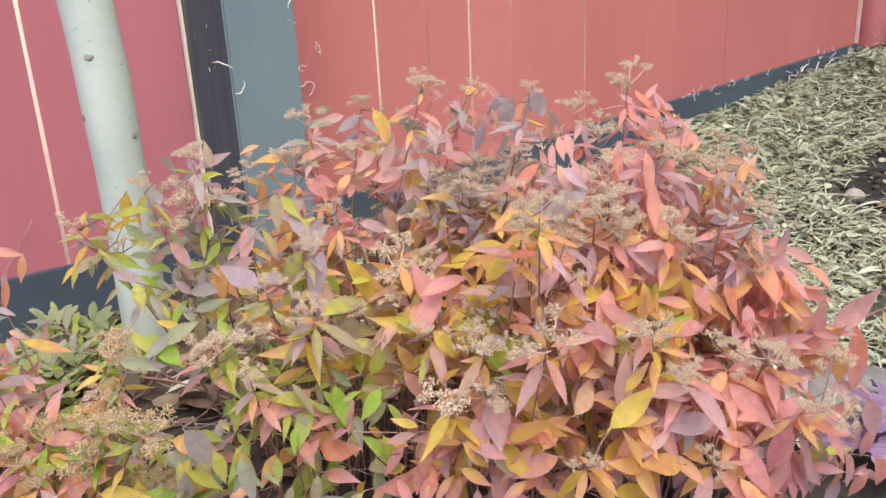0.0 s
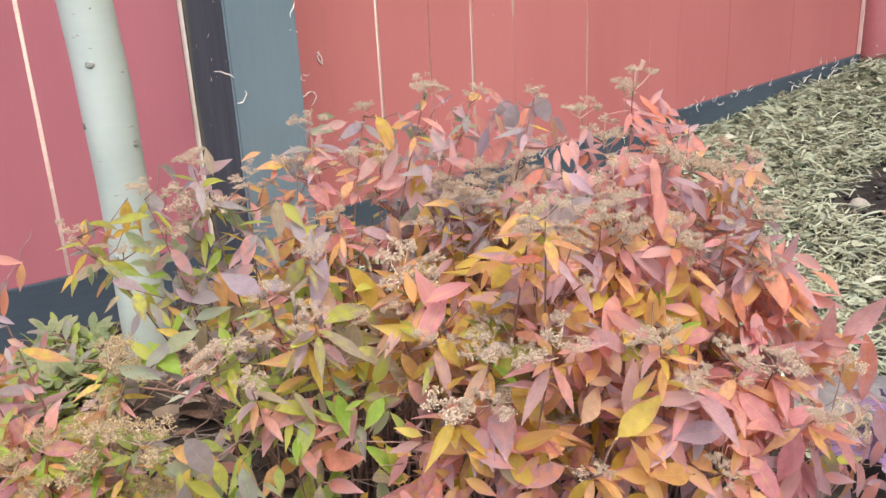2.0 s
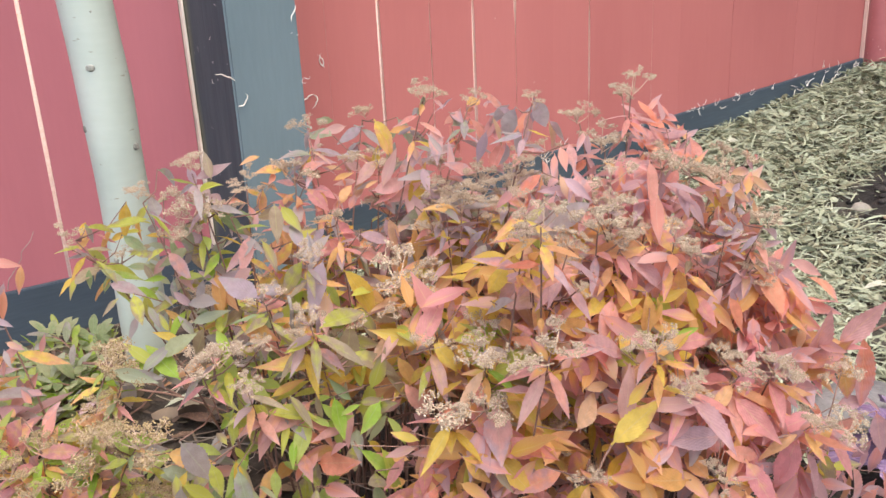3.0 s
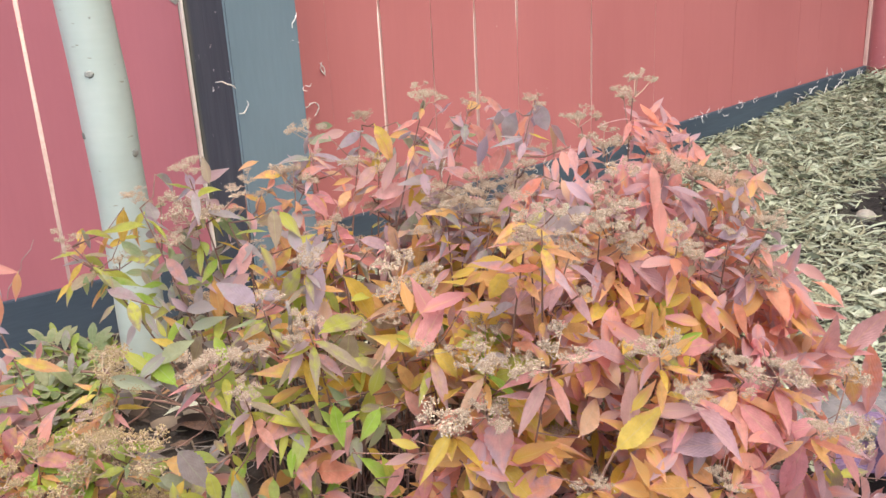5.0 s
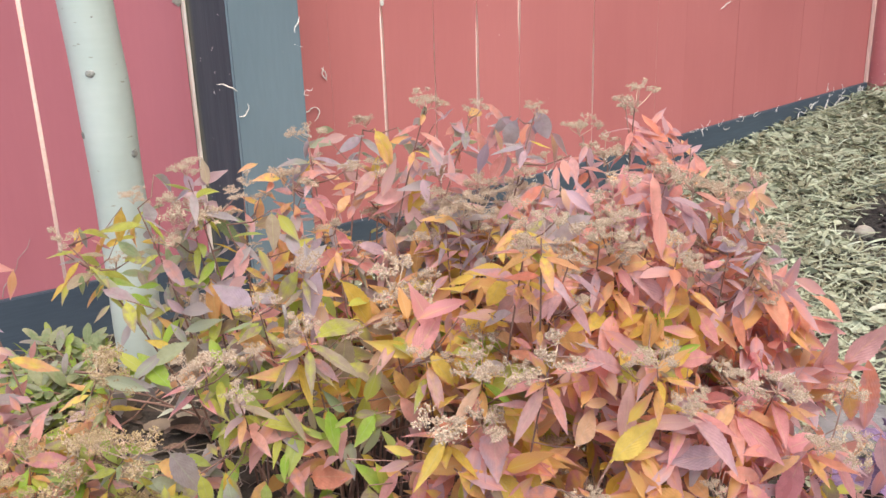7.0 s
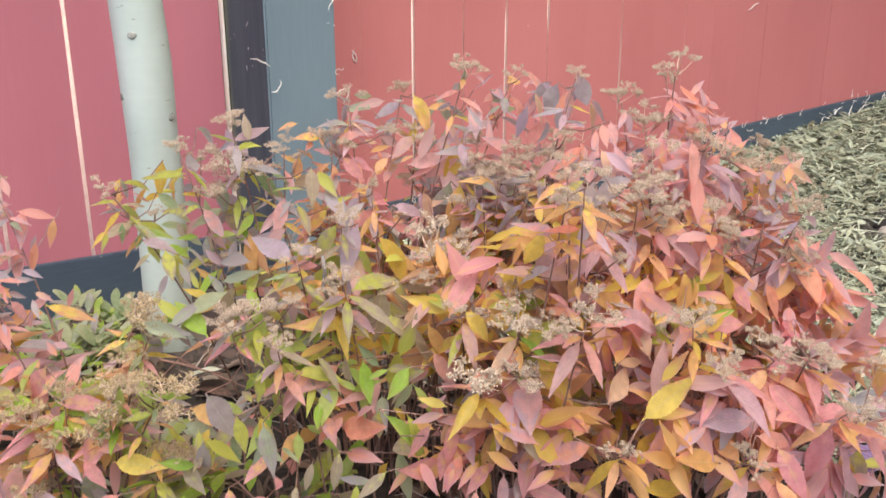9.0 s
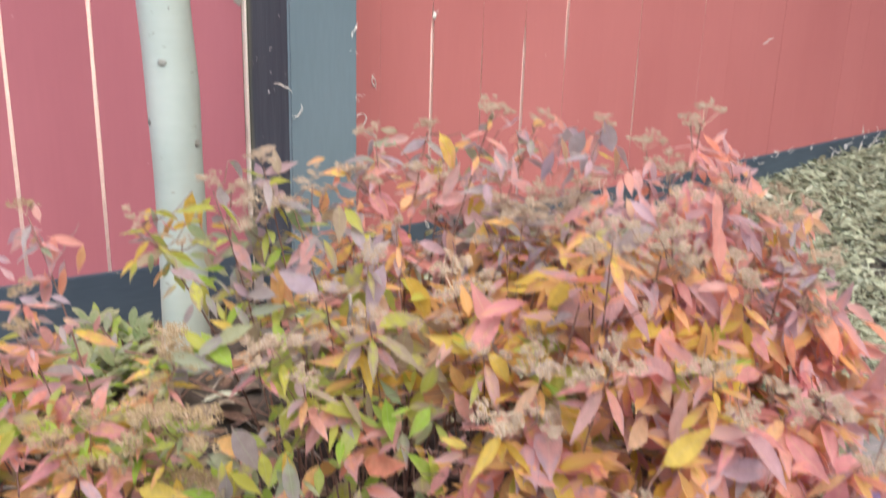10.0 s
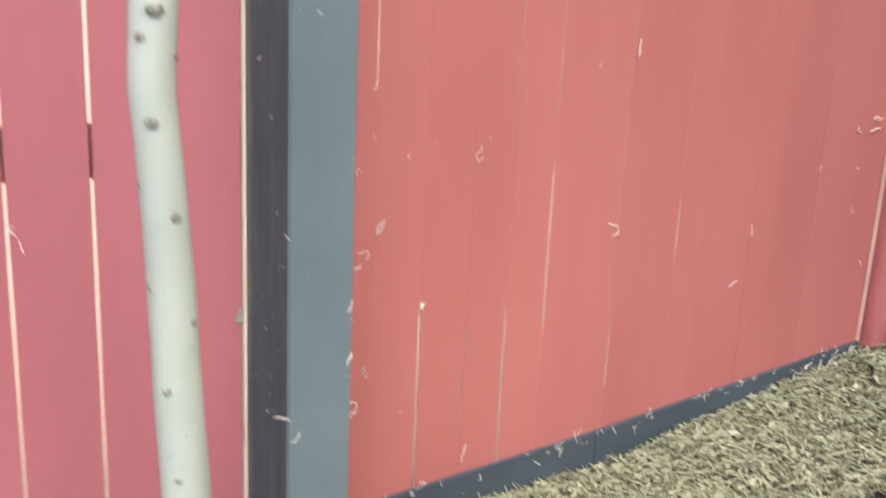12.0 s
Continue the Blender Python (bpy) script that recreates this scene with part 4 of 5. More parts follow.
def outer_leaves(shrub, seed, lean, zones, more=3, dense=1.0, whorl=5):
    """Leaves of the crown. lean: how its face slopes along x and z. zones: middle of a patch, half breadth, half height, count of leaves, their length and colours.
    A whorl of leaves stands under each shoot tip; the others spread evenly over a patch, point away from the nearest shoot tip and droop. more: smaller leaves behind each, joined later."""
    r = random.Random(seed)
    stems = [o for o in shrub.children if o.name.startswith("stem")]
    tips = [CURVES[o.name][-1] for o in stems]
    root = shrub.location
    taken = []
    for stem in stems:
        curve = CURVES[stem.name]
        near = min(zones, key=lambda q: (Vector(q[:3]) - root - curve[-1]).length)
        colours, turn = near[7].split(), r.uniform(0, 6.28)
        for k in range(whorl if near[2] + 0.02 < curve[-1].z + root.z or near[2] < 0.42 else 2):
            a = curve[-2].lerp(curve[-1], r.uniform(0.0, 0.8))
            turn += 2.4 + r.uniform(-0.3, 0.3)
            way = Vector((math.cos(turn), math.sin(turn) - 0.25, r.uniform(-0.95, 0.05)))
            child("leaf", LEAF_MESH[r.choice(colours), r.randrange(len(SHAPES))], stem, leaf_pose(a, way, (-0.2, -0.5, 1.0), near[6] * r.uniform(0.7, 1.15)) @ Matrix.Diagonal((1, 0.75, 1, 1)))
    for x, y, z, wide, high, count, mean, colours in zones:
        colours, low = colours.split(), 0.13 if -0.39 < x < 0.03 else 0.05
        for _ in range(round(count * dense)):
            best = None
            for _ in range(9):
                dx, dz = (max(-1.1, min(w[1], r.gauss(0, 0.62))) * w[0] for w in ((wide, 1.1), (high, 0.5 if z > 0.42 else 1.1)))
                p = Vector((x + dx, y + lean[0] * dx + lean[1] * dz + r.gauss(0, 0.010), z + dz)) - root
                gap = min([(p - q).length for q in taken], default=1.0)
                if not in_gap(p + root) and p.z > low and (best is None or gap > best[0]):
                    best = gap, p
            if best is None:
                continue
            p = best[1]
            taken.append(p)
            tip = min(tips, key=lambda q: (q - p).length)
            way = (p - tip).normalized() * 0.7 + Vector((r.gauss(0, 0.45), -0.15, r.gauss(-0.25, 0.4)))
            long = min(0.064, mean * r.uniform(0.7, 1.45))
            a = p - way.normalized() * long * 0.5
            shape, colour = r.randrange(len(SHAPES)), r.choice(colours)
            m = leaf_pose(a, way, (-0.35 + r.uniform(-0.4, 0.4), -0.75, 0.8 + r.uniform(-0.4, 0.4)), long)
            stem, foot = min(((o, q) for o in stems for q in CURVES[o.name][3:]), key=lambda q: (q[1] - a).length + (0.05 if q[1].z > a.z + 0.01 else 0.0))
            v, f = tube([foot, foot.lerp(a, 0.5) + Vector((0.3, 0.5, -0.4)) * 0.45 * (a - foot).length, a], [0.0009, 0.0008, 0.0006], 4)
            child("side_shoot", mesh_of("side_shoot", v, f, TWIG, smooth=True), stem)
            child("leaf", LEAF_MESH[colour, shape], stem, m @ Matrix.Diagonal((1, max(0.55, min(1.3, r.gauss(0.40, 0.07) / BREADTH[shape])), 1, 1)))
            for _ in range(more):
                back = Vector((0.35, 0.75, -0.45)) * r.uniform(0.003, 0.032)
                q = p + back + Vector((r.uniform(-1, 1), 0, r.uniform(-1, 1))) * 0.026
                turn = Matrix.Rotation(r.gauss(0, 0.9), 3, Vector((-0.5, -0.75, 0.45))) @ way
                up = (-0.35 + r.uniform(-0.7, 0.7), -0.6 + r.uniform(-0.6, 0.3), 0.8 + r.uniform(-0.6, 0.5))
                if not in_gap(q + root) and (q.z > low + 0.015) and (q.z > low + 0.09 or r.random() < 0.6):
                    UNDER.setdefault(shrub.name, []).append((leaf_pose(q, turn, up, max(0.026, min(0.06, long * r.uniform(0.6, 1.0)))), colour if r.random() < 0.55 else r.choice(NEAR[colour]), r.randrange(len(SHAPES))))


outer_leaves(SHRUB_A, 5, (-0.39, 0.93), [
    (-0.311, -0.871, 0.421, 0.032, 0.047, 6, 0.044, "grey grey lilac purple mauve olive"),
    (-0.201, -1.034, 0.283, 0.035, 0.046, 10, 0.054, "pink pink gold gold dusk dusk green olive olive"),
    (-0.013, -0.955, 0.470, 0.036, 0.045, 10, 0.036, "pink pink pink pink grey grey grey mauve mauve orange"),
    (-0.361, -1.041, 0.143, 0.038, 0.036, 9, 0.036, "olive olive olive green orange green"),
    (-0.261, -0.962, 0.356, 0.035, 0.040, 10, 0.048, "lilac lilac lilac olive orange rose pale olive"),
    (-0.386, -0.810, 0.373, 0.035, 0.026, 8, 0.032, "olive olive olive olive gold gold pale mauve"),
    (-0.185, -0.874, 0.392, 0.043, 0.039, 14, 0.033, "peach peach peach peach orange orange orange yellow yellow lilac pink"),
    (-0.377, -1.042, 0.231, 0.021, 0.026, 4, 0.043, "olive olive grey peach"),
    (-0.284, -1.045, 0.234, 0.051, 0.043, 8, 0.056, "green green green olive coral olive"),
    (-0.342, -0.890, 0.322, 0.040, 0.042, 18, 0.042, "grey grey grey green green pale purple olive olive olive gold"),
    (-0.075, -0.940, 0.369, 0.048, 0.032, 11, 0.054, "grey grey grey lilac lilac mauve mauve gold tan"),
    (-0.076, -0.842, 0.439, 0.042, 0.030, 8, 0.043, "grey grey grey grey lilac mauve tan yellow"),
], 3, 0.95)
outer_leaves(SHRUB_B, 6, (-0.82, 0.70), [
    (-0.005, -1.043, 0.474, 0.024, 0.042, 3, 0.040, "mauve mauve lilac"),
    (-0.060, -1.244, 0.164, 0.020, 0.030, 4, 0.057, "gold yellow pink orange gold"),
    (-0.137, -1.133, 0.295, 0.026, 0.028, 7, 0.054, "tan green olive orange yellow yellow gold gold"),
    (-0.086, -1.147, 0.340, 0.028, 0.023, 14, 0.044, "mauve mauve pink yellow yellow yellow tan gold gold pink"),
    (-0.265, -1.092, 0.190, 0.036, 0.042, 10, 0.036, "coral coral coral coral orange orange green green green olive olive yellow"),
    (-0.154, -1.190, 0.233, 0.035, 0.028, 12, 0.053, "orange orange orange gold gold yellow yellow mauve mauve coral"),
    (-0.016, -1.176, 0.344, 0.043, 0.029, 7, 0.057, "peach pink mauve gold yellow yellow pink"),
    (-0.179, -1.155, 0.180, 0.040, 0.030, 12, 0.046, "coral coral coral coral orange orange orange orange pink pink pink gold gold mauve"),
    (-0.057, -1.224, 0.282, 0.034, 0.036, 6, 0.059, "gold gold yellow pink pink tan orange"),
], 6, 1.05)
outer_leaves(SHRUB_C, 7, (0.02, 0.55), [
    (0.042, -1.217, 0.307, 0.058, 0.022, 9, 0.039, "yellow yellow yellow olive olive gold gold orange"),
    (0.009, -1.246, 0.139, 0.039, 0.041, 7, 0.049, "orange orange gold yellow yellow mauve gold"),
    (0.225, -1.306, 0.115, 0.071, 0.041, 6, 0.059, "olive olive olive mauve mauve pink"),
    (0.233, -1.103, 0.397, 0.020, 0.028, 2, 0.029, "pink coral"),
    (0.008, -1.263, 0.221, 0.047, 0.039, 7, 0.071, "pink pink mauve coral orange yellow peach yellow"),
    (0.176, -1.238, 0.276, 0.047, 0.048, 12, 0.054, "coral coral coral coral mauve mauve mauve mauve pink pink rose peach"),
    (-0.015, -1.143, 0.432, 0.036, 0.021, 4, 0.046, "purple rose coral mauve"),
    (0.073, -1.155, 0.415, 0.028, 0.030, 7, 0.042, "orange pink rose mauve coral pink"),
    (0.131, -1.106, 0.457, 0.028, 0.035, 7, 0.033, "coral coral coral coral pink pink pink"),
    (0.153, -1.191, 0.382, 0.045, 0.020, 5, 0.037, "coral lilac tan mauve peach"),
    (0.335, -1.065, 0.375, 0.020, 0.020, 1, 0.030, "pink"),
    (0.095, -1.307, 0.181, 0.047, 0.046, 11, 0.055, "orange orange orange pink pink pink coral coral coral peach peach"),
], 8, 1.25)
outer_leaves(SHRUB_D, 8, (-0.69, 0.85), [
    (-0.401, -0.941, 0.243, 0.035, 0.048, 7, 0.035, "green green grey pale orange yellow"),
    (-0.527, -0.756, 0.320, 0.020, 0.050, 5, 0.032, "mauve mauve mauve grey lilac pink olive"),
    (-0.455, -0.956, 0.127, 0.040, 0.038, 4, 0.049, "olive olive yellow grey"),
    (-0.508, -0.845, 0.200, 0.050, 0.026, 8, 0.050, "pink pink olive peach peach green gold mauve"),
    (-0.525, -0.904, 0.168, 0.050, 0.043, 11, 0.052, "peach peach orange orange mauve mauve pink green"),
], 4, 1.30)

for shrub in (SHRUB_A, SHRUB_B, SHRUB_C, SHRUB_D):
    join_leaves("under_foliage", UNDER[shrub.name], "smaller autumn leaves within the crown", shrub)


# one long bare branch that leans out over the mulch, with broad coral leaves
BRANCH_LEAVES = [
    (0.222, -1.280, 0.236, 0.196, -1.290, 0.303, "coral"), (0.258, -1.280, 0.241, 0.300, -1.290, 0.281, "coral"), (0.237, -1.280, 0.225, 0.273, -1.290, 0.161, "orange"),
    (0.283, -1.280, 0.239, 0.285, -1.290, 0.155, "coral"), (0.190, -1.280, 0.237, 0.132, -1.290, 0.269, "coral"), (0.146, -1.280, 0.241, 0.171, -1.290, 0.219, "pink"),
    (0.319, -1.280, 0.240, 0.355, -1.290, 0.193, "orange"), (0.341, -1.280, 0.239, 0.374, -1.290, 0.263, "coral"),
]


def build_branch():
    root = Vector((0.02, -1.22, 0.0))
    shrub = thing("spirea_shrub", root, "arching spirea branch with broad coral-red leaves", "shrub", "spirea shrubs")
    a, b, c = Vector((0.02, -1.22, -0.02)) - root, Vector((0.06, -1.26, 0.26)) - root, Vector((0.385, -1.28, 0.238)) - root
    curve = [a * (1 - t) ** 2 + b * 2 * t * (1 - t) + c * t * t for t in np.linspace(0, 1, 14)]
    v, f = tube(curve, list(np.linspace(0.0030, 0.0014, 14)), 6)
    stem = child("stem", mesh_of("stem", v, f, TWIG, smooth=True), shrub)
    r = random.Random(6)
    for x0, y0, z0, x1, y1, z1, colour in BRANCH_LEAVES:
        p, q = Vector((x0, y0, z0)) - root, Vector((x1, y1, z1)) - root
        p = min(curve, key=lambda k: (k - p).length)
        child("leaf", LEAF_MESH[colour, r.randrange(len(SHAPES))], stem, leaf_pose(p, q - p, (-0.45, -0.75, 0.5), max(0.055, (q - p).length * 1.04)))


build_branch()


# ---- low green plants by the fence ----
def build_sprig(at, seed, fronds, label, colours, size, tall=(0.03, 0.08), wide=(0.06, 0.14)):
    r = random.Random(seed)
    plant = thing("green_plant", at, label, "plant", "low plants")
    for k in range(fronds):
        a = r.uniform(0, 6.28)
        reach = r.uniform(*wide)
        tip = Vector((math.cos(a) * reach, math.sin(a) * reach, r.uniform(*tall)))
        mid = tip * 0.5 + Vector((0, 0, 0.04))
        pts = [Vector((0, 0, -0.01)) * (1 - t) ** 2 + mid * 2 * t * (1 - t) + tip * t * t for t in np.linspace(0, 1, 7)]
        v, f = tube(pts, [0.0014] * 7, 4)
        frond = child("stem", mesh_of("stem", v, f, TWIG), plant)
        for i in range(9):
            t = 0.3 + 0.7 * i / 8
            p = pts[min(6, int(t * 6))].lerp(pts[min(6, int(t * 6) + 1)], t * 6 % 1)
            d = (pts[-1] - pts[0]).normalized()
            s = d.cross(Vector((0, 0, 1))).normalized() * (1 if i % 2 else -1)
            way = d * 0.7 + s * (0 if i == 8 else 1) + Vector((0, 0, r.uniform(0, 0.5)))
            child("leaf", r.choice(ROUND_MESH[pick(r, colours)]), frond, leaf_pose(p, way, (r.uniform(-0.4, 0.4), r.uniform(-0.4, 0.4), 1), size * r.uniform(0.8, 1.15)))


GREENS = (("pale", 5), ("green", 2), ("grey", 1))
for i, (x, y) in enumerate(((-0.41, -0.44), (-0.46, -0.47), (-0.365, -0.42), (-0.43, -0.54), (-0.50, -0.56), (-0.38, -0.52), (-0.55, -0.50))):
    build_sprig((x, y, ground_z(x, y) + 0.005), 30 + i, 8, "low plant with pale-edged green leaflets beside the fence", GREENS, 0.040, (0.02, 0.07), (0.03, 0.10))
for i, (x, y) in enumerate(((-0.36, -0.92), (-0.39, -0.84), (-0.30, -0.95))):
    build_sprig((x, y, ground_z(x, y) + 0.02), 50 + i, 4, "small leafy seedling under the shrub", (("green", 4), ("olive", 2), ("pale", 1)), 0.05)


# ---- wood-shred mulch ----
def strip_arrays(r, count, spot, length, width, segs=4):
    """count thin curled strips; spot(r) gives a place and how steeply it may stand."""
    verts, faces = [], []
    for _ in range(count):
        x, y, z, steep = spot(r)
        l, w, arc = r.uniform(*length), r.uniform(*width), r.uniform(-2.4, 2.4) * r.random()
        yaw, pitch, roll = r.uniform(0, 6.28), r.gauss(0, steep), r.gauss(0, 0.6)
        m = Matrix.Translation((x, y, z)) @ Euler((roll, pitch, yaw)).to_matrix().to_4x4()
        n, px, py = len(verts), 0.0, 0.0
        lift = r.uniform(-0.25, 0.25)
        for i in range(segs + 1):
            a = arc * (i / segs - 0.5)
            ww = w * (1 - 0.6 * abs(2 * i / segs - 1) ** 2)
            for side in (-0.5, 0.5):
                verts.append(m @ Vector((px - math.sin(a) * ww * side, py + math.cos(a) * ww * side, lift * l * (i / segs - 0.5) ** 2 + 0.25 * ww * side)))
            px += math.cos(a) * l / segs
            py += math.sin(a) * l / segs
        faces += [(n + 2 * i, n + 2 * i + 2, n + 2 * i + 3, n + 2 * i + 1) for i in range(segs)]
    return verts, faces


def bare(x, y):
    """Where dark soil shows through the mulch."""
    d = math.hypot((x - 1.5) / 0.36, (y + 0.78) / 0.24) + 0.25 * noise.noise((x * 9, y * 9, 5))
    return d < 1


def mulch_spot(r):
    while True:
        x, y = r.uniform(0.0, 2.25), -0.02 - 1.75 * r.random() ** 1.15
        if y < -1.15 + 0.5 * noise.noise((x * 2.3, y * 2.3, 4)):
            continue
        edge = 0.12 + 0.12 * noise.noise((x * 5, y * 5, 9)) + 0.25 * smoothstep(-0.7, -1.2, y)
        if r.random() < smoothstep(edge - 0.12, edge + 0.15, x) and (not bare(x, y) or r.random() < 0.05):
            return x, y, ground_z(x, y) + 0.004 + 0.024 * r.random() ** 0.8, 0.26


def far_spot(r):
    x, y = r.uniform(-1.3, 0.2), r.uniform(-1.3, -0.02)
    return x, y, ground_z(x, y) + 0.004 + 0.006 * r.random(), 0.2


rm = random.Random(3)
V, F = strip_arrays(rm, 30000, mulch_spot, (0.016, 0.070), (0.0018, 0.0050), 5)
tagged(new("mulch", mesh_of("mulch", V, F, MULCH)), "pale shredded wood mulch covering the bed", "mulch", "", "stuff")
V, F = strip_arrays(rm, 5200, mulch_spot, (0.012, 0.036), (0.007, 0.016))
tagged(new("mulch_flakes", mesh_of("mulch_flakes", V, F, MULCH)), "wide pale wood flakes lying on the mulch", "mulch", "", "stuff")
V, F = strip_arrays(rm, 2200, far_spot, (0.012, 0.05), (0.0015, 0.005))
tagged(new("litter", mesh_of("litter", V, F, LITTER)), "brown dead leaf and stem litter on dark soil", "leaf litter", "", "stuff")
V, F = strip_arrays(rm, 1050, far_spot, (0.02, 0.05), (0.012, 0.024))
tagged(new("litter_leaves", mesh_of("litter_leaves", V, F, LITTER)), "crumpled brown dead leaves on dark soil", "leaf litter", "", "stuff")


# ---- fallen leaves, twigs, stones ----
FLAT = [leaf_arrays(w, f, b, t, blunt=0.7, wave=0.12) for w, f, b, t in ((0.24, 0.1, 0.3, 0.2), (0.28, 0.25, 0.5, -0.3), (0.21, 0.15, -0.3, 0.5))]
FLAT_PALE = [mesh_of("leaf", v, f, PALE_LEAF, uv, True) for v, f, uv in FLAT]
FLAT_DEAD = [mesh_of("leaf", v, f, DEAD, uv, True) for v, f, uv in FLAT]
rf = random.Random(77)


def fallen(x, y, size, pale, lift=0.0):
    ob = tagged(new("fallen_leaf", rf.choice(FLAT_PALE if pale else FLAT_DEAD)),
                "pale dry fallen leaf lying on the mulch" if pale else "brown withered fallen leaf lying on the soil", "leaf", "fallen leaves")
    a = rf.uniform(0, 6.28)
    ob.matrix_basis = leaf_pose((x, y, ground_z(x, y) + lift + (0.026 if pale else 0.012)), (math.cos(a), math.sin(a), rf.uniform(-0.1, 0.2)), (rf.uniform(-0.3, 0.3), rf.uniform(-0.3, 0.3), 1), size)


for x, y, s in ((0.882, -0.857, 0.066), (0.859, -0.921, 0.068), (1.35, -0.45, 0.06), (1.6, -0.3, 0.055), (1.2, -0.25, 0.05), (1.05, -0.5, 0.06), (1.75, -0.45, 0.06),
                (0.75, -0.4, 0.05), (0.6, -0.2, 0.05), (1.45, -0.15, 0.05), (1.9, -0.2, 0.05), (0.8, -1.0, 0.06)):
    fallen(x, y, s, True)
fallen(-0.318, -0.635, 0.060, True, 0.018)
for _ in range(70):
    fallen(rf.uniform(-0.75, 0.15), rf.uniform(-1.05, -0.15), rf.uniform(0.04, 0.07), False)
for _ in range(10):
    fallen(rf.uniform(1.2, 1.65), rf.uniform(-0.8, -0.58), rf.uniform(0.035, 0.06), False)


def twig(a, b, radius, mat, label):
    p = [Vector(a).lerp(Vector(b), t) + Vector((rf.uniform(-1, 1), rf.uniform(-1, 1), rf.uniform(-0.5, 1))) * 0.006 * (0 < t < 1) for t in np.linspace(0, 1, 7)]
    v, f = tube(p, list(np.linspace(radius, radius * 0.6, 7)), 6)
    tagged(new("twig", mesh_of("twig", v, f, mat, smooth=True)), label, "twig", "twigs")


twig((-0.40, -0.56, 0.14), (-0.22, -0.62, 0.03), 0.0022, TWIG, "thin brown twig leaning on the tree foot")
twig((-0.38, -0.60, 0.12), (-0.20, -0.68, 0.03), 0.0018, TWIG, "thin brown twig leaning on the tree foot")
twig((-0.417, -0.012, 0.080), (-0.353, -0.014, 0.181), 0.0009, DRY_TWIG, "pale dry stalk standing before the fence")
twig((-0.51, -0.28, 0.05), (-0.50, -0.27, 0.15), 0.0010, DRY_TWIG, "pale dry stalk standing before the fence")
twig((-0.262, -0.98, 0.25), (-0.275, -1.02, 0.355), 0.0032, DRY_TWIG, "broken pale grey stub of an old shoot")
for _ in range(95):
    x, y, a, l = rf.uniform(-0.6, 0.15), rf.uniform(-1.1, -0.5), rf.uniform(0, 6.28), rf.uniform(0.05, 0.16)
    z = ground_z(x, y) + 0.012
    twig((x, y, z), (x + l * math.cos(a), y + l * math.sin(a), z + rf.uniform(0.0, 0.05)), rf.uniform(0.0009, 0.0018), rf.choice((TWIG, DRY_TWIG)), "dry twig lying in the litter")


def stone(x, y, size, mat, label, flat=0.6):
    bm = bmesh.new()
    bmesh.ops.create_icosphere(bm, subdivisions=3, radius=1)
    for v in bm.verts:
        v.co *= 1 + 0.22 * noise.noise(v.co * 1.3 + Vector((x * 17, y * 13, 0))) + 0.06 * noise.noise(v.co * 4 + Vector((y * 9, 0, 0)))
        v.co = Vector((v.co.x * size, v.co.y * size * 0.8, v.co.z * size * flat))
    me = bpy.data.meshes.new("stone")
    bm.to_mesh(me)
    bm.free()
    me.materials.append(mat)
    me.polygons.foreach_set("use_smooth", np.ones(len(me.polygons), dtype=bool))
    ob = tagged(new("stone", me), label, "stone", "stones")
    ob.matrix_basis = pose(x, y, ground_z(x, y) + size * flat * 0.45, 0, 0, x * 400)


stone(1.24, -0.66, 0.022, PALE_STONE, "small rounded pale stone at the mulch edge", 0.7)
stone(0.50, -1.16, 0.085, STONE, "flat dark grey stone half sunk in soil", 0.35)
stone(0.40, -1.08, 0.05, STONE, "flat dark grey stone half sunk in soil", 0.4)
stone(-0.53, -0.77, 0.04, STONE, "dark grey stone under the shrub", 0.5)
stone(-0.57, -0.82, 0.035, PALE_STONE, "broken pale stone chip under the shrub", 0.4)
for i in range(60):
    stone(1.5 + rf.uniform(-0.3, 0.25), -0.75 + rf.uniform(-0.14, 0.16), rf.uniform(0.006, 0.017), CLOD, "dark crumbly clod of garden soil", 0.7)


# ---- ornamental cabbage ----
def build_cabbage(at):
    plant = thing("ornamental_cabbage", at, "ornamental cabbage with mauve leaves and pale veins", "plant")
    r = random.Random(9)
    for k in range(11):
        v, f, uv = leaf_arrays(0.36, 0.25, 0.9 + 0.05 * k, r.uniform(-0.3, 0.3), 16, 0.22, 0.05, 0.42)
        a = k * 2.4
        m = leaf_pose((0.012 * math.cos(a), 0.012 * math.sin(a), 0.02 + 0.004 * k), (math.cos(a), math.sin(a), 0.35 + 0.09 * k), (0, 0, 1), 0.14 - 0.006 * k)
        child("leaf", mesh_of("leaf", v, f, LEAF["kale"], uv, True), plant, m)


build_cabbage((0.428, -1.31, ground_z(0.428, -1.31) + 0.01))


# ---- pale specks stuck on the boards ----
def speck(x, z, wide, high, mat, label, category):
    bm = bmesh.new()
    bmesh.ops.create_icosphere(bm, subdivisions=2, radius=1)
    for v in bm.verts:
        v.co *= 1 + 0.4 * noise.noise(v.co * 1.9 + Vector((x * 40, 0, z * 40)))
        v.co = Vector((v.co.x * wide * (1 - 0.4 * v.co.z), v.co.y * 0.0025, v.co.z * high))
    me = bpy.data.meshes.new("speck")
    bm.to_mesh(me)
    bm.free()
    me.materials.append(mat)
    tagged(new("speck", me), label, category, "specks on the fence").matrix_basis = pose(x, -0.002, z)


speck(0.4205, 0.556, 0.0045, 0.0085, SHRED, "small white drop dried on a board joint", "paint drop")
speck(-0.022, 0.593, 0.0085, 0.017, PALE_STONE, "pale beige dried moss tuft beside the pale strip", "moss")


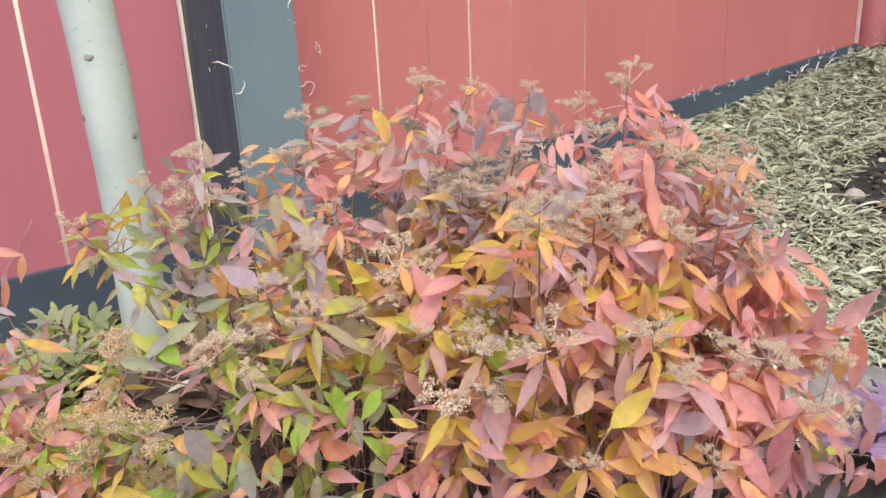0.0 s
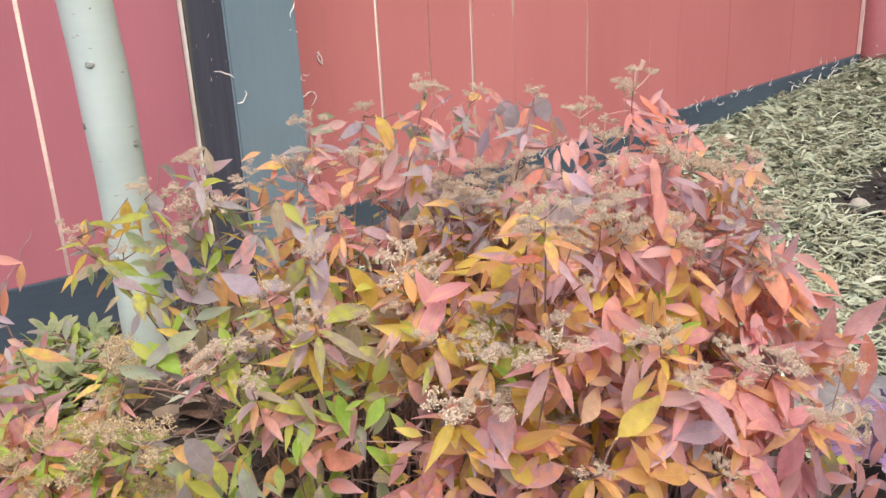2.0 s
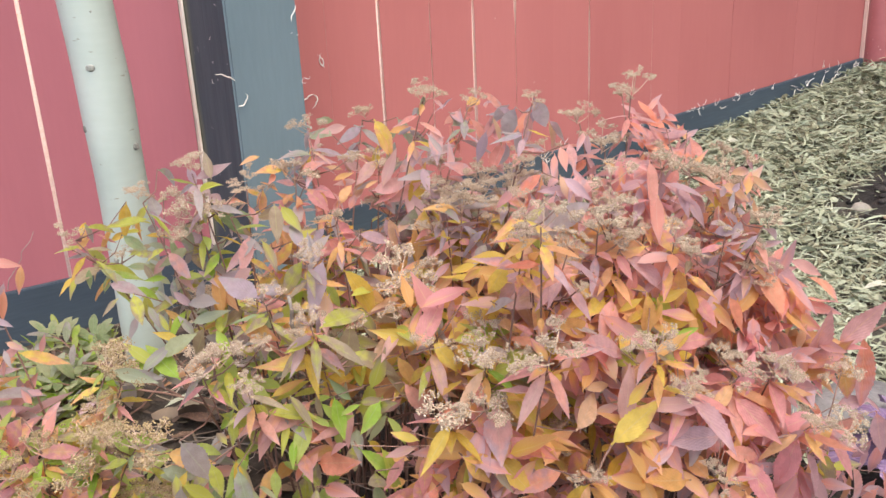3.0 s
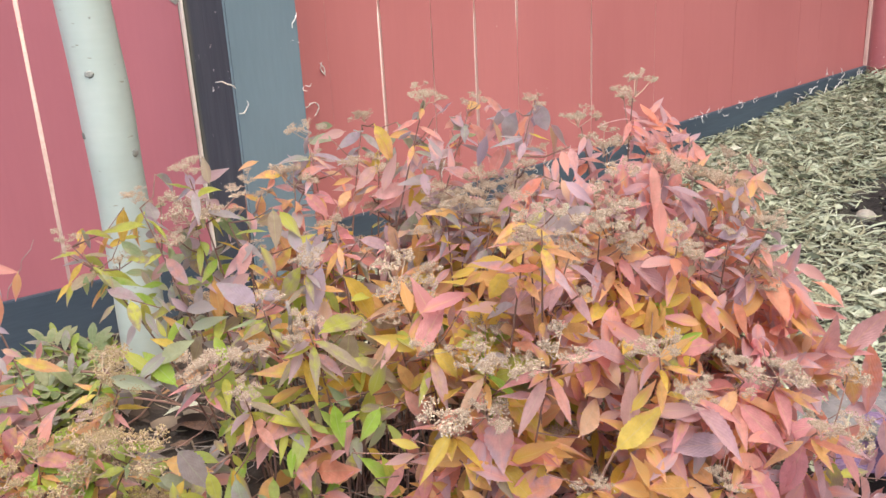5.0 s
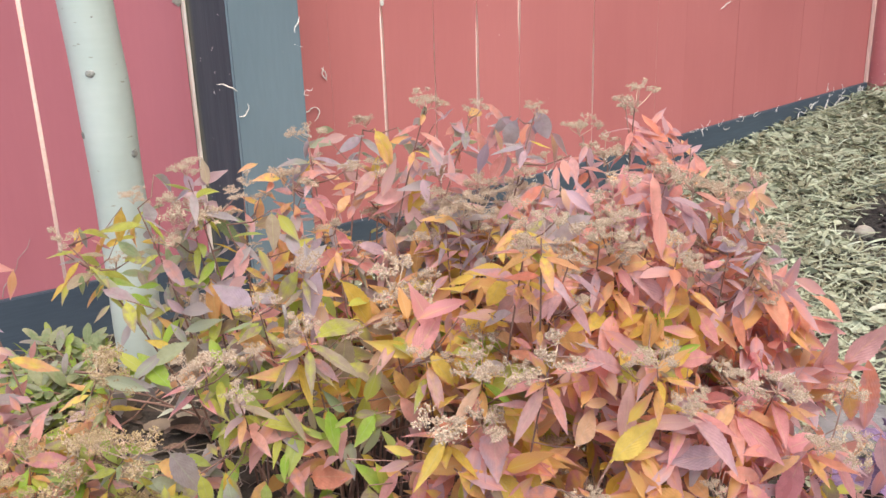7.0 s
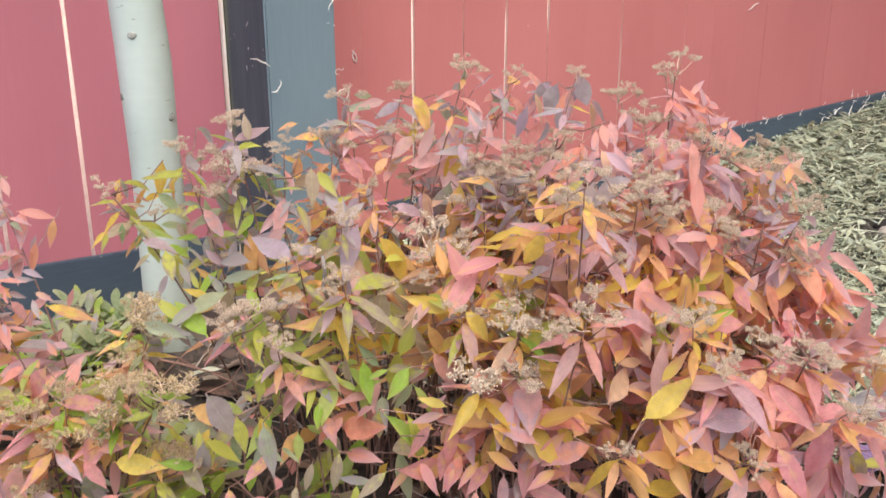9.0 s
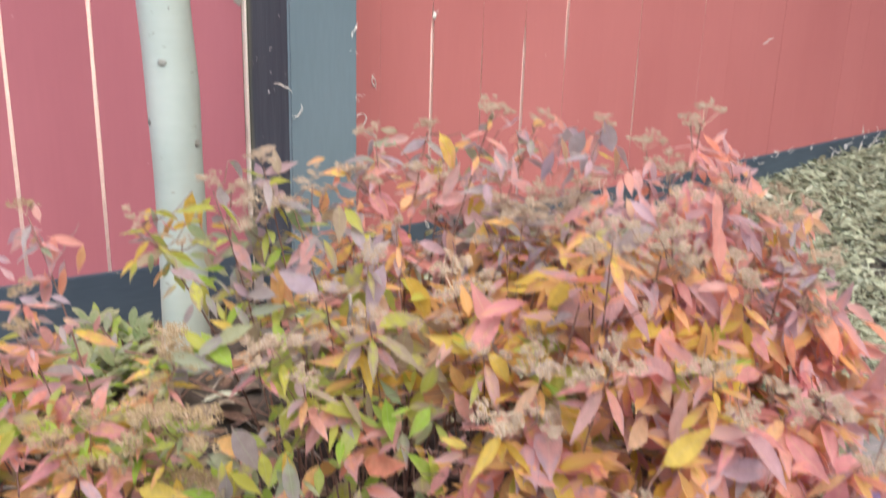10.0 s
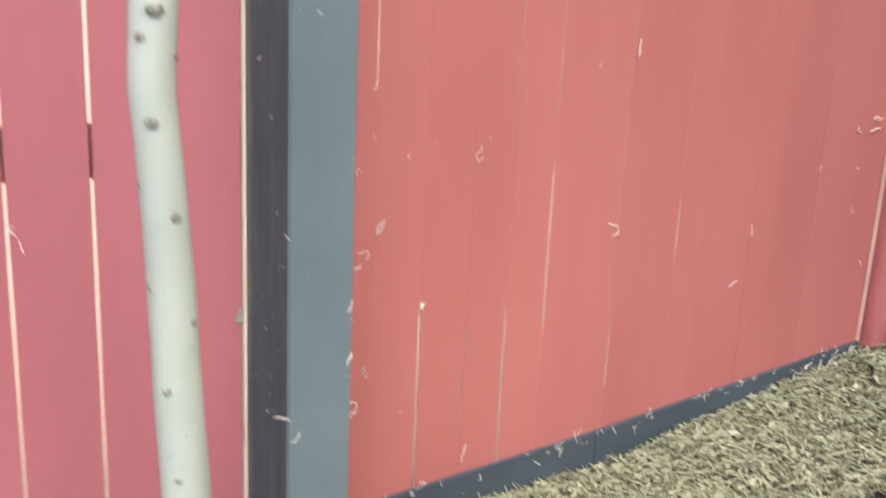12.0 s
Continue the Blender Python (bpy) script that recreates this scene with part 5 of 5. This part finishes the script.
# ---- dry shreds caught on the fence ----
def shred_mesh(seed):
    r = random.Random(seed)
    v, f = [], []
    for _ in range(r.choice((1, 1, 2))):
        p, d, pts = Vector((0, 0, 0)), r.uniform(0, 6.28), []
        turn = r.uniform(-0.35, 0.35)
        for i in range(8):
            pts.append(p.copy())
            p += Vector((math.cos(d) * 0.14, r.uniform(-0.05, 0.02), math.sin(d) * 0.14))
            d += turn + r.uniform(-0.75, 0.75)
        a, b = tube(pts, [0.014, 0.030, 0.042, 0.030, 0.038, 0.028, 0.025, 0.010], 4)
        n = len(v)
        v += a
        f += [tuple(i + n for i in q) for q in b]
    return mesh_of("shred", v, f, SHRED)


SHREDS = [shred_mesh(100 + i) for i in range(9)]
rs = random.Random(4)


def shred(x, y, z, size, turn=None, side=0):
    ob = tagged(new("dry_shred", rs.choice(SHREDS)), "pale curled dry plant shred stuck on the fence paint", "plant shred", "shreds on the fence")
    ob.matrix_basis = pose(x, y - 0.003, z, 0, rs.uniform(0, 360) if turn is None else turn, side) @ Matrix.Diagonal((size, size, size, 1))


for x, z, s in ((0.293, 0.738, 0.045), (0.271, 0.704, 0.028), (0.551, 0.906, 0.032), (1.022, 0.697, 0.045), (1.49, 0.472, 0.045), (1.566, 0.621, 0.045), (0.374, 0.903, 0.022), (0.278, 0.961, 0.018),
                (0.288, 1.078, 0.03), (0.57, 0.172, 0.05), (0.366, 0.297, 0.012), (0.277, 0.404, 0.035), (1.039, 1.136, 0.05), (0.914, 1.11, 0.02), (1.863, 0.822, 0.02), (2.044, 0.917, 0.05),
                (2.094, 0.96, 0.05), (2.051, 0.659, 0.025), (2.133, 0.491, 0.04), (0.594, 0.945, 0.012), (2.084, 0.919, 0.06), (2.061, 0.803, 0.03), (1.859, 0.808, 0.02), (0.245, 0.351, 0.04), (0.422, 0.556, 0.016)):
    shred(x, 0.0, z, s)
for x, z, s in ((0.004, 0.434, 0.044), (0.004, 0.388, 0.036), (0.002, 0.796, 0.022), (0.135, 0.729, 0.022), (0.137, 0.555, 0.032), (0.061, 1.207, 0.014)):
    shred(x, -0.195, z, s)
for _ in range(55):
    x = 0.2 + 1.95 * rs.random() ** 0.8
    shred(x, -0.018, kick_top(x) + rs.uniform(-0.02, 0.012), rs.uniform(0.012, 0.032))
for x in (1.85, 1.9, 1.98, 2.03, 2.06, 2.1, 2.14):
    shred(x, -0.02, kick_top(x) - 0.03, rs.uniform(0.035, 0.05), 80)
for y, z, s in ((-0.10, 0.60, 0.010), (-0.12, 0.50, 0.012), (-0.09, 0.66, 0.008), (-0.15, 0.84, 0.012), (-0.06, 1.12, 0.022), (-0.13, 1.02, 0.010), (-0.11, 0.42, 0.010), (-0.17, 0.74, 0.009)):
    shred(-0.009, y, z, s, None, 93)
for z, s in ((0.66, 0.030), (0.62, 0.016), (0.50, 0.020), (0.92, 0.014), (1.06, 0.012), (0.42, 0.018)):
    shred(0.141, -0.188, z, s, 80)
shred(-0.436, -0.004, 0.80, 0.034)
shred(-0.432, -0.004, 0.795, 0.028)
for i, (x, y) in enumerate(((-0.60, -0.62), (-0.56, -0.70))):
    build_sprig((x, y, ground_z(x, y) + 0.06), 70 + i, 4, "low plant with glossy green and yellow leaves", (("green", 3), ("yellow", 2), ("olive", 2)), 0.062)
